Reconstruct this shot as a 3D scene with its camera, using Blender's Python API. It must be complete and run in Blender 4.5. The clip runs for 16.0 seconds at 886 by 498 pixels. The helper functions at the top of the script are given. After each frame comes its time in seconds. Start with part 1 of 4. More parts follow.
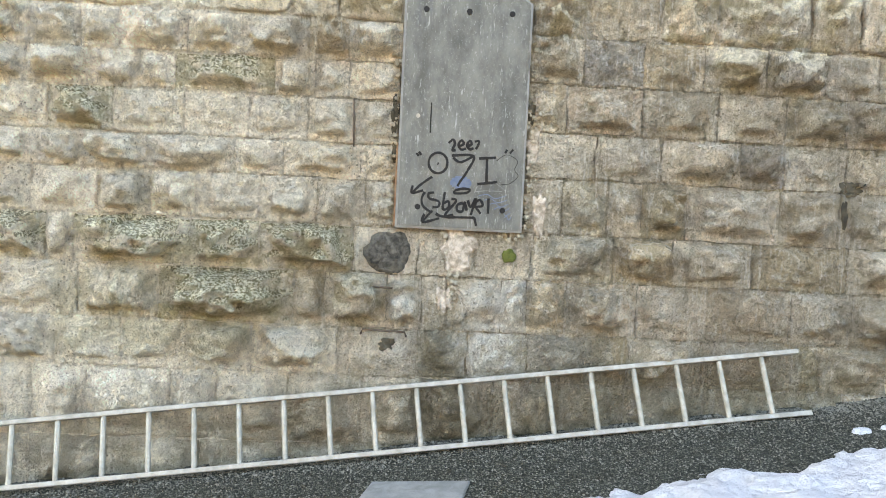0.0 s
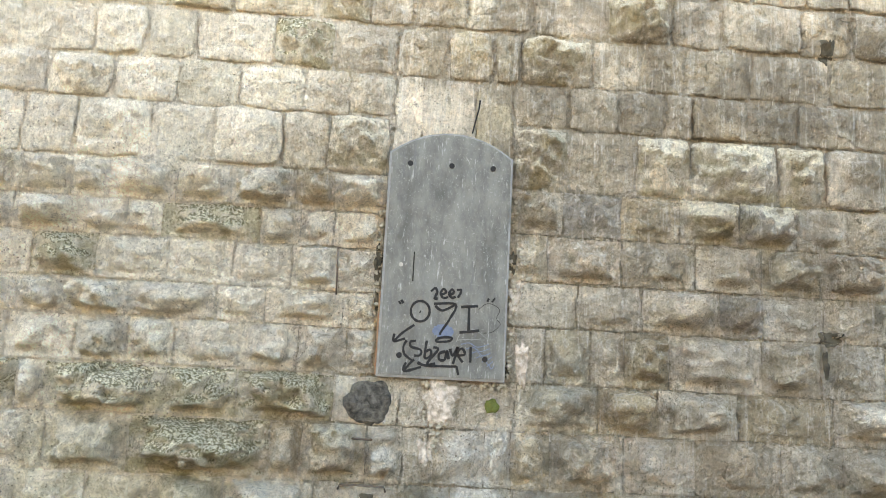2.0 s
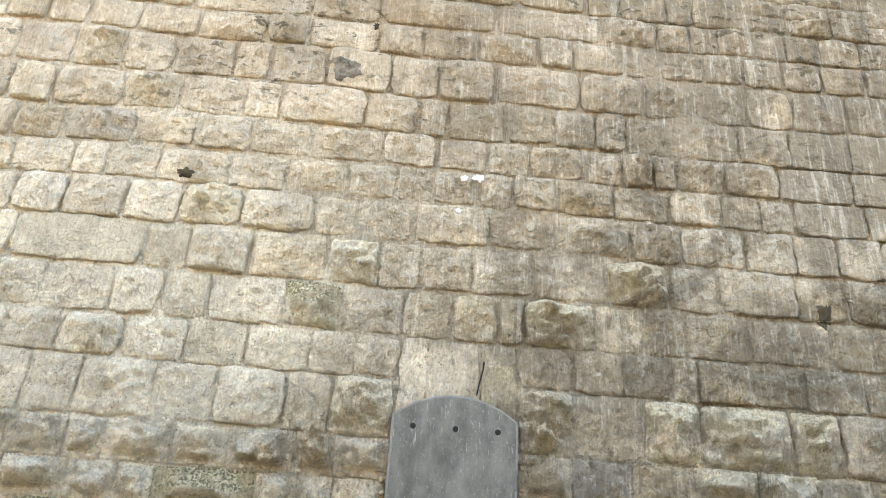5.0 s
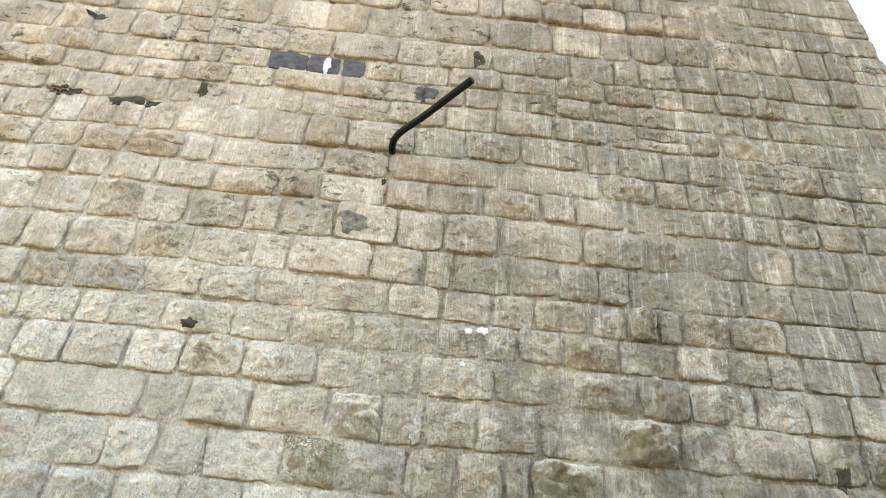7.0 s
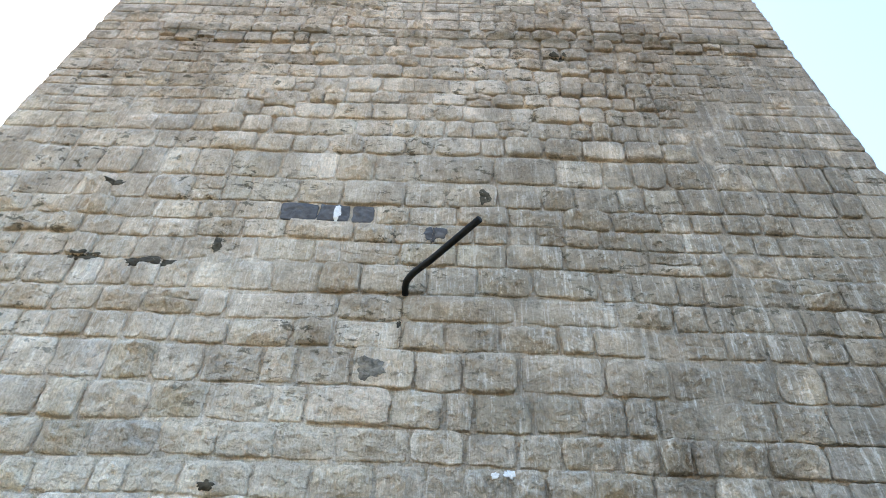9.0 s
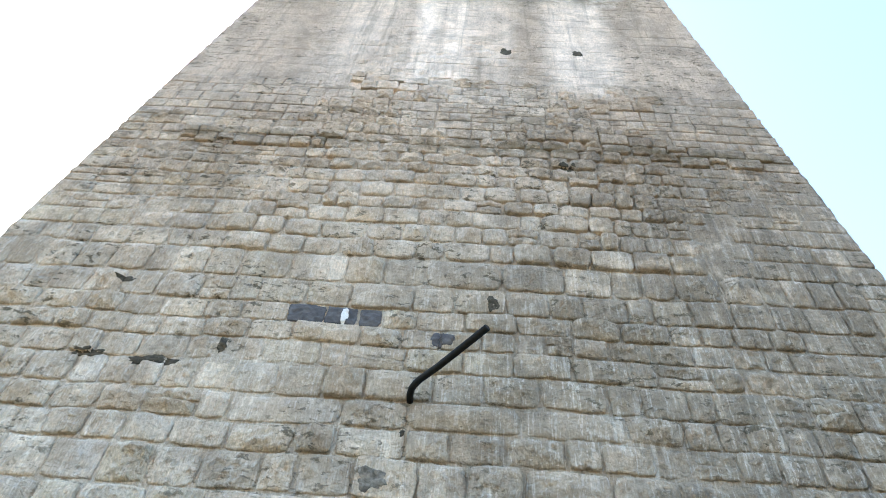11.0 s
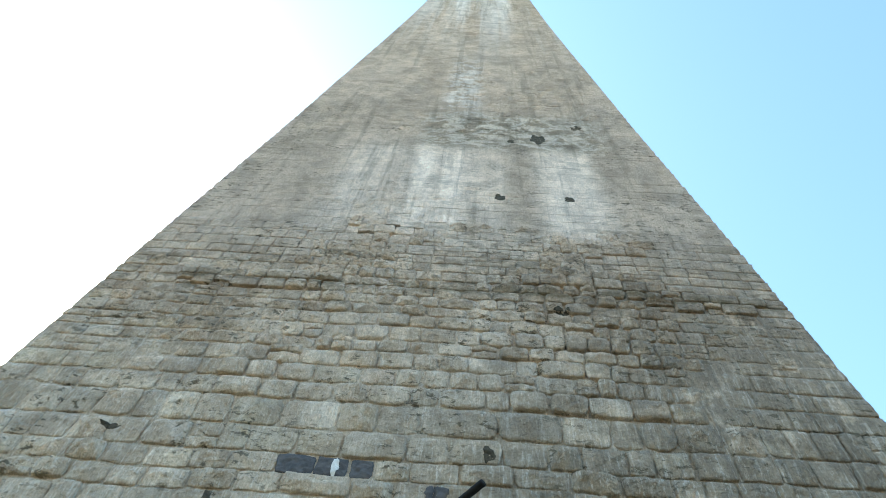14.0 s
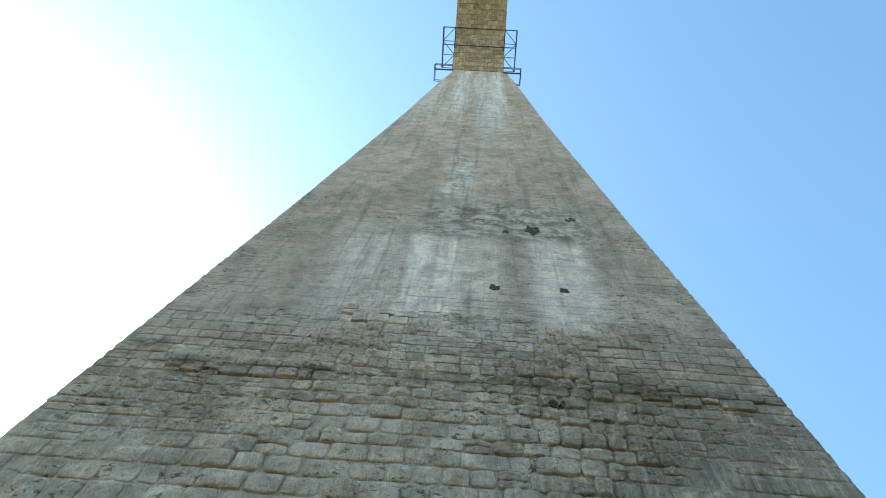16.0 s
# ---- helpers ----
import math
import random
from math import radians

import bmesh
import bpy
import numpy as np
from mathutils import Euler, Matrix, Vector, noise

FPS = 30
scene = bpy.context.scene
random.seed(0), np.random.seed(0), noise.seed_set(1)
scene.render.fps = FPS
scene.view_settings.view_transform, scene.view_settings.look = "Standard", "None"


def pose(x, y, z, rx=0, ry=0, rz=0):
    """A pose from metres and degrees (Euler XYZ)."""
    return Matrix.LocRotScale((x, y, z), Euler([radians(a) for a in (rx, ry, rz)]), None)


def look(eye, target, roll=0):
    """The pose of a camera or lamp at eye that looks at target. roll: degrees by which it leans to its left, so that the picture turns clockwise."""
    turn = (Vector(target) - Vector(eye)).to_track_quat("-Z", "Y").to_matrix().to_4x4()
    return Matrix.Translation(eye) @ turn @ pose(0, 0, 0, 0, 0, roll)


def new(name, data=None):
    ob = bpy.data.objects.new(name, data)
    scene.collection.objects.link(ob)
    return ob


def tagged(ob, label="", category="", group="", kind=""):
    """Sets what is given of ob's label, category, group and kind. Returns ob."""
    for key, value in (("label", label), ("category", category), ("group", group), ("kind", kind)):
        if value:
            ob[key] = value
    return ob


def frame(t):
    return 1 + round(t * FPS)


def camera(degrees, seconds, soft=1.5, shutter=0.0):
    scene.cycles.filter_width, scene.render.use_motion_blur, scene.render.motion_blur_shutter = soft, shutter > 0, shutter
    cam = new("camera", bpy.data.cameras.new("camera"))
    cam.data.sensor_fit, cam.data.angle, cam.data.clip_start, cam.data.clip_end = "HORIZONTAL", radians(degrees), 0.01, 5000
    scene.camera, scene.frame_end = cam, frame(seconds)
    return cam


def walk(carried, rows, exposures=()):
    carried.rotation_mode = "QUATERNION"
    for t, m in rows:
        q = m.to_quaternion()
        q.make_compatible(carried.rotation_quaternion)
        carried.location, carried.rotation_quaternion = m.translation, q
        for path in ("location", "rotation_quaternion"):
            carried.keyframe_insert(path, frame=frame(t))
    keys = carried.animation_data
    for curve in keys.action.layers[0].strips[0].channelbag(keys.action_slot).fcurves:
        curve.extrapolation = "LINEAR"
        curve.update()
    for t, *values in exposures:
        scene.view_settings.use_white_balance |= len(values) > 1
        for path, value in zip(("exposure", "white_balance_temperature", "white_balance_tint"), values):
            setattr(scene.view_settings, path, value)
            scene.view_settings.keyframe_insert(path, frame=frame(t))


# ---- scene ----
from mathutils.bvhtree import BVHTree

LEANING = 1.5  # degrees by which the pier's front face leans back
FACE = pose(0, 0, 0, -LEANING)  # frame of the pier's face: x along it, z up it, -y out of it
cam = camera(60.5, 16.0, soft=1.0)
PATH = [  # seconds, eye in the frame of the face, yaw, pitch, lean
    (0.0, -0.000, -5.000, 1.550, -2.73, -2.39, -2.79),
    (0.5, -0.002, -5.005, 1.553, -3.26, -0.14, -3.02),
    (1.0, 0.004, -4.999, 1.549, -3.20, 3.05, -2.64),
    (1.5, 0.004, -4.998, 1.529, -3.40, 5.80, -2.80),
    (2.0, -0.010, -4.989, 1.567, -3.63, 8.62, -3.02),
    (2.5, -0.013, -4.984, 1.599, -3.56, 11.77, -3.31),
    (3.0, -0.026, -4.983, 1.625, -3.54, 15.08, -3.58),
    (3.5, -0.017, -4.986, 1.628, -3.26, 18.45, -3.36),
    (4.0, -0.005, -4.975, 1.631, -2.85, 21.22, -3.92),
    (4.2, -0.002, -4.978, 1.632, -2.59, 22.50, -3.59),
    (6.3, -0.021, -4.970, 1.689, -0.73, 34.24, -5.34),
    (6.5, -0.029, -4.974, 1.687, -0.71, 35.40, -5.44),
    (7.0, -0.030, -4.984, 1.715, -0.88, 38.07, -5.19),
    (7.5, -0.031, -4.989, 1.742, -0.76, 40.87, -4.91),
    (8.0, -0.028, -4.998, 1.758, -0.35, 43.55, -3.80),
    (8.5, -0.026, -5.014, 1.779, 0.49, 45.93, -2.29),
    (9.0, -0.034, -5.012, 1.800, 1.61, 47.73, -3.07),
    (9.2, -0.041, -5.025, 1.797, 1.80, 48.40, -3.25),
    (11.3, -0.034, -5.062, 1.869, 3.75, 56.20, -6.75),
    (11.5, -0.029, -5.067, 1.875, 3.83, 56.93, -7.07),
    (12.0, -0.043, -5.075, 1.892, 4.14, 58.94, -7.54),
    (12.5, -0.033, -5.084, 1.902, 4.74, 60.90, -7.84),
    (13.0, -0.024, -5.087, 1.906, 4.87, 62.22, -7.72),
    (13.5, -0.036, -5.097, 1.924, 5.00, 63.58, -7.76),
    (14.0, -0.040, -5.118, 1.934, 5.42, 65.36, -8.11),
    (14.5, -0.038, -5.114, 1.945, 6.13, 66.87, -9.10),
    (15.0, -0.031, -5.122, 1.943, 6.67, 68.40, -9.90),
    (15.5, -0.040, -5.121, 1.956, 6.85, 70.22, -10.59),
    (16.0, -0.032, -5.126, 1.981, 7.41, 71.97, -10.76),
]
EXPOSURES = [(0.0, 3.08, 12600, 21), (4.0, 2.87, 12200, 21), (6.5, 2.6, 11800, 19), (7.5, 2.57, 9900, 16), (8.0, 2.26, 8900, 15), (8.5, 2.13, 8400, 15), (9.0, 2.13, 8200, 15), (11.5, 2.16, 8150, 11), (12.0, 2.0, 8000, 7), (12.5, 1.86, 8100, 7), (13.0, 1.74, 8150, 7), (14.0, 1.58, 7850, 1), (15.0, 1.2, 7650, 0), (16.0, 1.06, 7400, -4)]
walk(cam, [(t, FACE @ pose(x, y, z, 0, 0, yaw) @ pose(0, 0, 0, 90 + pitch) @ pose(0, 0, 0, 0, 0, -lean)) for t, x, y, z, yaw, pitch, lean in PATH], EXPOSURES)

# ---- light ----
SUN_TURN, SUN_HEIGHT = radians(-55), radians(41)
world = bpy.data.worlds.new("sky")
scene.world = world
world.use_nodes = True
wn = world.node_tree
sky = wn.nodes.new("ShaderNodeTexSky")
sky.sky_type, sky.sun_disc = "NISHITA", False
sky.sun_elevation, sky.sun_rotation = SUN_HEIGHT, SUN_TURN
sky.air_density, sky.dust_density, sky.ozone_density = 1.0, 1.2, 5.0
wn.nodes["Background"].inputs["Strength"].default_value = 0.23
tone = wn.nodes.new("ShaderNodeVectorMath")  # a clear, slightly cyan winter sky
tone.operation = "MULTIPLY"
tone.inputs[1].default_value = (0.87, 1.0, 1.02)
wn.links.new(sky.outputs[0], tone.inputs[0])
wn.links.new(tone.outputs[0], wn.nodes["Background"].inputs["Color"])
sun_way = Vector((math.sin(SUN_TURN) * math.cos(SUN_HEIGHT), math.cos(SUN_TURN) * math.cos(SUN_HEIGHT), math.sin(SUN_HEIGHT)))
sun = new("sun", bpy.data.lights.new("sun", "SUN"))
sun.data.energy, sun.data.angle, sun.data.color = 5.0, radians(0.6), (1.0, 0.95, 0.87)
sun.matrix_world = look(sun_way * 80, (0, 0, 0))


# ---- materials ----
class Nodes:
    """Short forms for building a node material."""

    def __init__(self, name, rough=0.8, metal=0.0, gloss=0.15):
        self.mat = bpy.data.materials.new(name)
        self.mat.use_nodes = True
        self.tree = self.mat.node_tree
        self.bsdf = self.tree.nodes["Principled BSDF"]
        self.set(self.bsdf, "Roughness", rough)
        self.set(self.bsdf, "Metallic", metal)
        self.set(self.bsdf, "Specular IOR Level", gloss)
        geo = self.tree.nodes.new("ShaderNodeNewGeometry")
        self.geo = geo
        self.place = geo.outputs["Position"]

    def set(self, node, key, value):
        if isinstance(value, bpy.types.NodeSocket):
            self.tree.links.new(value, node.inputs[key])
        else:
            node.inputs[key].default_value = value

    def scaled(self, sx, sy, sz):
        n = self.tree.nodes.new("ShaderNodeMapping")
        self.set(n, "Vector", self.place)
        self.set(n, "Scale", (sx, sy, sz))
        return n.outputs[0]

    def noise(self, scale, detail=4.0, rough=0.55, vector=None, warp=0.0):
        n = self.tree.nodes.new("ShaderNodeTexNoise")
        self.set(n, "Vector", vector or self.place)
        self.set(n, "Scale", scale)
        self.set(n, "Detail", detail)
        self.set(n, "Roughness", rough)
        self.set(n, "Distortion", warp)
        return n.outputs["Fac"]

    def cells(self, scale, vector=None, feature="F1"):
        n = self.tree.nodes.new("ShaderNodeTexVoronoi")
        n.feature = feature
        self.set(n, "Vector", vector or self.place)
        self.set(n, "Scale", scale)
        return n.outputs["Distance"]

    def span(self, value, a, b, lo=0.0, hi=1.0):
        n = self.tree.nodes.new("ShaderNodeMapRange")
        n.interpolation_type = "SMOOTHSTEP"
        for key, v in zip(("Value", "From Min", "From Max", "To Min", "To Max"), (value, a, b, lo, hi)):
            self.set(n, key, v)
        return n.outputs[0]

    def math(self, kind, a, b=0.0):
        n = self.tree.nodes.new("ShaderNodeMath")
        n.operation = kind
        self.set(n, 0, a)
        self.set(n, 1, b)
        return n.outputs[0]

    def mix(self, fac, a, b, blend="MIX"):
        n = self.tree.nodes.new("ShaderNodeMix")
        n.data_type, n.blend_type = "RGBA", blend
        for key, v in (("Factor_Float", fac), ("A_Color", a), ("B_Color", b)):
            s = [i for i in n.inputs if i.identifier == key][0]
            if isinstance(v, bpy.types.NodeSocket):
                self.tree.links.new(v, s)
            else:
                s.default_value = (*v, 1.0) if isinstance(v, tuple) and len(v) == 3 else v
        return [o for o in n.outputs if o.identifier == "Result_Color"][0]

    def split(self, vector=None):
        n = self.tree.nodes.new("ShaderNodeSeparateXYZ")
        self.set(n, 0, vector or self.place)
        return n.outputs

    def bump(self, height, strength, distance, before=None):
        n = self.tree.nodes.new("ShaderNodeBump")
        self.set(n, "Height", height)
        self.set(n, "Strength", strength)
        self.set(n, "Distance", distance)
        if before:
            self.set(n, "Normal", before)
        return n.outputs[0]

    def done(self, colour, normal=None):
        self.set(self.bsdf, "Base Color", colour if isinstance(colour, bpy.types.NodeSocket) else (*colour, 1.0))
        if normal:
            self.set(self.bsdf, "Normal", normal)
        return self.mat


def stone_material(name, islands=False, lichen=0.0, crown=0.0, bed=False):
    """Weathered limestone: each block a little different, run-off stains down the face, grit and pits."""
    m = Nodes(name, 0.92)
    if bed:
        pick = m.noise(1.4, 4.0, 0.6)
    elif islands:
        pick = m.geo.outputs["Random Per Island"]
    else:
        pick = m.tree.nodes.new("ShaderNodeObjectInfo").outputs["Random"]
    x, y, z = m.split()

    def chance(k, a, b, top):
        return m.span(m.math("FRACT", m.math("MULTIPLY", pick, k)), a, b, 0.0, top)

    fine = m.span(z, 15.5, 12.0, 0.3, 1.0)
    base = m.mix(pick, (0.90, 0.77, 0.61), (0.81, 0.67, 0.50))
    if bed:
        lime = m.mix(m.span(m.noise(5.0, 6.0, 0.7, warp=0.8), 0.38, 0.62), (0.50, 0.43, 0.34), (0.24, 0.205, 0.16))
        base = m.mix(m.span(m.noise(1.1, 4.0, 0.6), 0.40, 0.62, 0.55, 0.95), base, lime)
        base = m.mix(m.span(m.noise(3.2, 6.0, 0.72), 0.57, 0.64, 0.0, 0.6), base, (0.86, 0.83, 0.76))
        base = m.mix(m.span(z, 3.0, 2.6, 0.0, 0.75), base, (0.20, 0.17, 0.12))
    base = m.mix(chance(7.31, 0.45, 1.0, 0.55), base, (0.54, 0.49, 0.40))
    base = m.mix(chance(5.3, 0.76, 0.95, 0.55), base, (0.66, 0.46, 0.24))
    base = m.mix(chance(13.7, 0.955, 0.975, 0.45), base, (0.48, 0.30, 0.15))
    base = m.mix(chance(23.1, 0.86, 0.96, 0.5), base, (0.52, 0.44, 0.25))
    base = m.mix(chance(31.7, 0.88, 0.97, 0.5), base, (0.78, 0.60, 0.46))
    base = m.mix(chance(41.9, 0.90, 0.97, 0.6), base, (0.44, 0.435, 0.42))
    base = m.mix(m.math("MULTIPLY", fine, m.span(m.noise(3.2, 4.0, 0.55, warp=1.0), 0.52, 0.68, 0.0, 0.38)), base, (0.52, 0.42, 0.245))
    base = m.mix(m.span(m.noise(6.5, 5.0, 0.6, warp=1.5), m.span(z, 2.5, 4.0, 0.52, 0.48), m.span(z, 2.5, 4.0, 0.57, 0.64), 0.0, 0.6), base, (0.93, 0.82, 0.66))
    base = m.mix(m.math("MULTIPLY", fine, m.span(m.noise(10.0, 5.0, 0.62, warp=1.2), 0.58, 0.66, 0.0, m.math("MULTIPLY", m.span(x, -2.0, 1.5, 0.35, 0.7), m.span(z, 3.0, 5.0, 1.0, 0.6)))), base, (0.21, 0.182, 0.112))
    # pale lime on the left, with the brighter light there painted in
    lime_and_light = m.math("MULTIPLY", m.span(x, -0.3, -2.2, 0.0, 0.75), m.math("MULTIPLY", m.span(z, 2.6, 3.8, 1.0, 0.5), m.span(z, 11.0, 7.0)))
    base = m.mix(m.math("MULTIPLY", lime_and_light, m.span(m.noise(4.0, 5.0, 0.65), 0.36, 0.52)), base, (0.92, 0.83, 0.69))
    # soot and damp: a broad dark run in the middle, thinner to both sides, and all the upper face; weaker light on the
    # right is painted in with it
    run = m.math("MULTIPLY", m.span(x, -0.8, 1.8), m.span(x, 9.0, 4.5))
    run = m.math("MULTIPLY", run, m.math("MULTIPLY", m.span(z, 1.5, 3.4), m.span(z, 13.0, 9.0)))
    high = m.span(z, 6.0, 11.0, 0.0, 0.3)
    amount = m.math("ADD", m.math("ADD", m.math("MULTIPLY", run, 0.3), m.math("MULTIPLY", high, m.span(x, -4.0, 1.5, 0.45, 1.15))), m.math("ADD", m.span(x, -1.8, 0.8, 0.0, m.span(z, 2.0, 4.0, 0.52, 0.68)), m.math("MULTIPLY", m.span(x, 1.2, 3.5, 0.0, 1.2), m.span(z, 4.0, 6.5))))
    soot_and_shade = m.math("MULTIPLY", m.span(m.noise(1.6, 6.0, 0.62, warp=0.6), 0.34, 0.58), m.math("MULTIPLY", amount, fine))
    base = m.mix(m.math("MULTIPLY", m.span(z, 2.8, 6.5), m.span(m.noise(2.2, 5.0, 0.6), 0.3, 0.62, m.span(x, -3.0, 3.0, 0.35, 0.6), 0.85)), base, (0.44, 0.345, 0.25))
    base = m.mix(m.math("MULTIPLY", m.span(z, 7.5, 10.5), m.span(m.noise(4.5, 5.0, 0.65, warp=0.8), 0.52, 0.60, 0.0, 0.4)), base, (0.13, 0.105, 0.065))
    base = m.mix(m.math("MINIMUM", soot_and_shade, 0.92), base, (0.31, 0.255, 0.19))
    streak = m.span(m.noise(1.0, 6.0, 0.62, m.scaled(11.0, 11.0, 0.6)), 0.48, 0.62)
    base = m.mix(m.math("MULTIPLY", streak, m.math("MULTIPLY", m.math("MULTIPLY", amount, fine), 0.17)), base, (0.14, 0.13, 0.11))
    calm = m.math("MULTIPLY", fine, m.span(z, 12.0, 6.0, 0.4, 0.9))
    wash = m.span(m.noise(1.0, 5.0, 0.6, m.scaled(17.0, 17.0, 1.3)), 0.54, 0.66, 0.0, 0.38)
    base = m.mix(m.math("MULTIPLY", wash, calm), base, (0.84, 0.79, 0.69))
    base = m.mix(m.span(z, 11.0, 14.5, 0.0, 0.85), base, m.mix(m.span(m.noise(0.7, 6.0, 0.65, m.scaled(1.0, 1.0, 0.5), 0.4), 0.34, 0.66), (0.44, 0.365, 0.285), (0.60, 0.495, 0.39)))
    rain = m.noise(1.0, 4.0, 0.6, m.scaled(42.0, 42.0, 2.4))
    base = m.mix(m.math("MULTIPLY", calm, m.span(rain, 0.55, 0.68, 0.0, 0.38)), base, (0.86, 0.81, 0.71))
    base = m.mix(m.math("MULTIPLY", calm, m.span(rain, 0.45, 0.32, 0.0, 0.28)), base, (0.28, 0.25, 0.18))

    def stain(base, x0, x1, z0, z1, colour, top, soft=0.18, grain=5.0):
        """A patch of damp or dirt with soft, ragged edges."""
        warp = m.math("MULTIPLY", m.math("SUBTRACT", m.noise(4.0, 4.0, 0.6), 0.5), 0.5)
        wx, wz = m.math("ADD", x, warp), m.math("ADD", z, warp)
        f = m.math("MULTIPLY", m.math("MULTIPLY", m.span(wx, x0, x0 + soft), m.span(wx, x1, x1 - soft)), m.math("MULTIPLY", m.span(wz, z0, z0 + soft), m.span(wz, z1, z1 - soft)))
        return m.mix(m.math("MULTIPLY", f, m.span(m.noise(grain, 5.0, 0.65), 0.36, 0.56, 0.15, top)), base, colour)

    # creamier stone low on the left, its stronger light put into the colour too
    cream = m.math("MULTIPLY", m.span(x, 0.3, -1.5, 0.0, 0.8), m.span(z, 6.0, 2.6))
    base = m.mix(m.math("MULTIPLY", cream, m.span(m.noise(3.0, 5.0, 0.6), 0.35, 0.55, 0.4, 1.0)), base, (0.95, 0.85, 0.675))
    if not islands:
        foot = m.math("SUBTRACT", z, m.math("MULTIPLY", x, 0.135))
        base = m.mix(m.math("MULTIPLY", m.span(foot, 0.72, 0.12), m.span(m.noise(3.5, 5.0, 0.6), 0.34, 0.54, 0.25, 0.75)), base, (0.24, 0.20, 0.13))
        base = stain(base, -2.35, -0.85, 0.50, 1.22, (0.40, 0.34, 0.16), 0.45)
        base = stain(base, 0.02, 0.50, -0.10, 0.95, (0.15, 0.14, 0.105), 0.75)
        base = stain(base, 0.78, 1.45, 0.35, 1.75, (0.25, 0.24, 0.20), 0.6)
        base = stain(base, 0.27, 0.86, 0.42, 1.22, (0.82, 0.79, 0.70), 0.8)
        base = stain(base, -0.20, 0.16, 0.40, 1.18, (0.78, 0.74, 0.64), 0.6)
    pale = m.math("MULTIPLY", m.math("MULTIPLY", m.span(z, 7.5, 10.0), m.span(z, 15.0, 13.0)), m.math("MULTIPLY", m.span(x, -3.4, -1.6), m.span(x, 2.2, 0.4)))
    base = m.mix(m.math("MULTIPLY", pale, m.span(m.noise(1.6, 6.0, 0.7, m.scaled(1.0, 1.0, 0.5)), 0.40, 0.58, 0.1, 0.6)), base, (0.74, 0.64, 0.51))
    # black crust, and the shade of small cavities painted in, as ragged spots
    spots = m.math("MULTIPLY", m.span(m.noise(6.5, 6.0, 0.7, m.scaled(1.0, 1.0, 1.9), 0.4), 0.55, 0.62, 0.0, 0.85), m.math("MULTIPLY", m.span(m.noise(0.8, 3.0), 0.42, 0.56), m.span(z, 3.5, 6.5)))
    base = m.mix(m.math("MULTIPLY", spots, m.span(z, 28.0, 20.0, 0.3, 1.0)), base, (0.11, 0.095, 0.065))
    # dark blotches where the courses high up are most broken
    blot = m.math("MULTIPLY", m.math("MULTIPLY", m.span(z, 9.5, 12.0), m.span(z, 15.5, 13.5)), m.math("MULTIPLY", m.span(x, -3.6, -1.0), m.span(x, 4.4, 1.4)))
    base = m.mix(m.math("MULTIPLY", blot, m.span(m.noise(4.5, 6.0, 0.7, m.scaled(1.0, 1.0, 1.6), 0.5), 0.47, 0.60, 0.0, 0.5)), base, (0.12, 0.105, 0.08))
    # the shadow line along a projecting course, painted as a dark band
    ledge_shade = m.math("MULTIPLY", m.span(z, 11.5, 11.66), m.span(z, 11.95, 11.78))
    base = m.mix(m.math("MULTIPLY", ledge_shade, m.span(m.noise(2.4, 5.0, 0.65, m.scaled(0.6, 0.6, 2.0)), 0.42, 0.54, 0.0, 0.6)), base, (0.13, 0.11, 0.065))
    # a broken, crusted belt higher up
    belt = m.math("MULTIPLY", m.math("MULTIPLY", m.span(z, 18.4, 19.2), m.span(z, 22.6, 21.2)), m.math("MULTIPLY", m.span(x, -1.9, -1.0), m.span(x, 3.4, 2.4)))
    crust = m.mix(m.span(m.noise(2.6, 6.0, 0.65, warp=0.8), 0.42, 0.58), (0.66, 0.62, 0.53), (0.17, 0.15, 0.105))
    base = m.mix(m.math("MULTIPLY", belt, 0.6), base, crust)
    # lime washed down from the joints high on the face
    run_a = m.math("MULTIPLY", m.span(x, -1.45, -1.15), m.span(x, -0.3, -0.6))
    run_b = m.math("MULTIPLY", m.span(x, 0.9, 1.5), m.span(x, 2.7, 2.2))
    run_c = m.math("MULTIPLY", m.span(x, -3.4, -2.4, 0.0, 0.55), m.span(x, 0.9, 0.2))
    lime = m.math("MINIMUM", m.math("ADD", m.math("ADD", run_a, m.math("MULTIPLY", run_b, 0.7)), run_c), 1.0)
    lime = m.math("MULTIPLY", lime, m.math("MULTIPLY", m.span(z, 12.7, 14.6), m.span(z, 19.2, 18.2)))
    lime = m.math("MULTIPLY", lime, m.span(m.noise(1.0, 6.0, 0.7, m.scaled(1.7, 1.7, 0.15), 0.5), 0.34, 0.56, 0.3, 1.0))
    base = m.mix(lime, base, (0.95, 0.84, 0.71))
    drip = m.math("MULTIPLY", m.math("MULTIPLY", m.span(x, -1.3, -0.8), m.span(x, 0.2, -0.4)), m.math("MULTIPLY", m.span(z, 21.0, 23.0), m.span(z, 32.0, 26.0)))
    base = m.mix(m.math("MULTIPLY", drip, m.span(m.noise(1.5, 5.0, 0.7), 0.45, 0.55, 0.0, 0.8)), base, (0.78, 0.75, 0.69))
    head = m.math("ADD", m.math("MULTIPLY", m.span(x, -2.3, -1.7), m.span(x, -0.8, -1.3)), m.math("MULTIPLY", m.span(x, 0.1, 0.6), m.span(x, 1.5, 1.0)))
    base = m.mix(m.math("MULTIPLY", head, m.math("MULTIPLY", m.span(z, 30.0, 46.0), m.span(m.noise(1.0, 3.0, 0.6, m.scaled(1.6, 1.6, 0.06)), 0.35, 0.6, 0.2, 0.9))), base, (0.78, 0.76, 0.72))
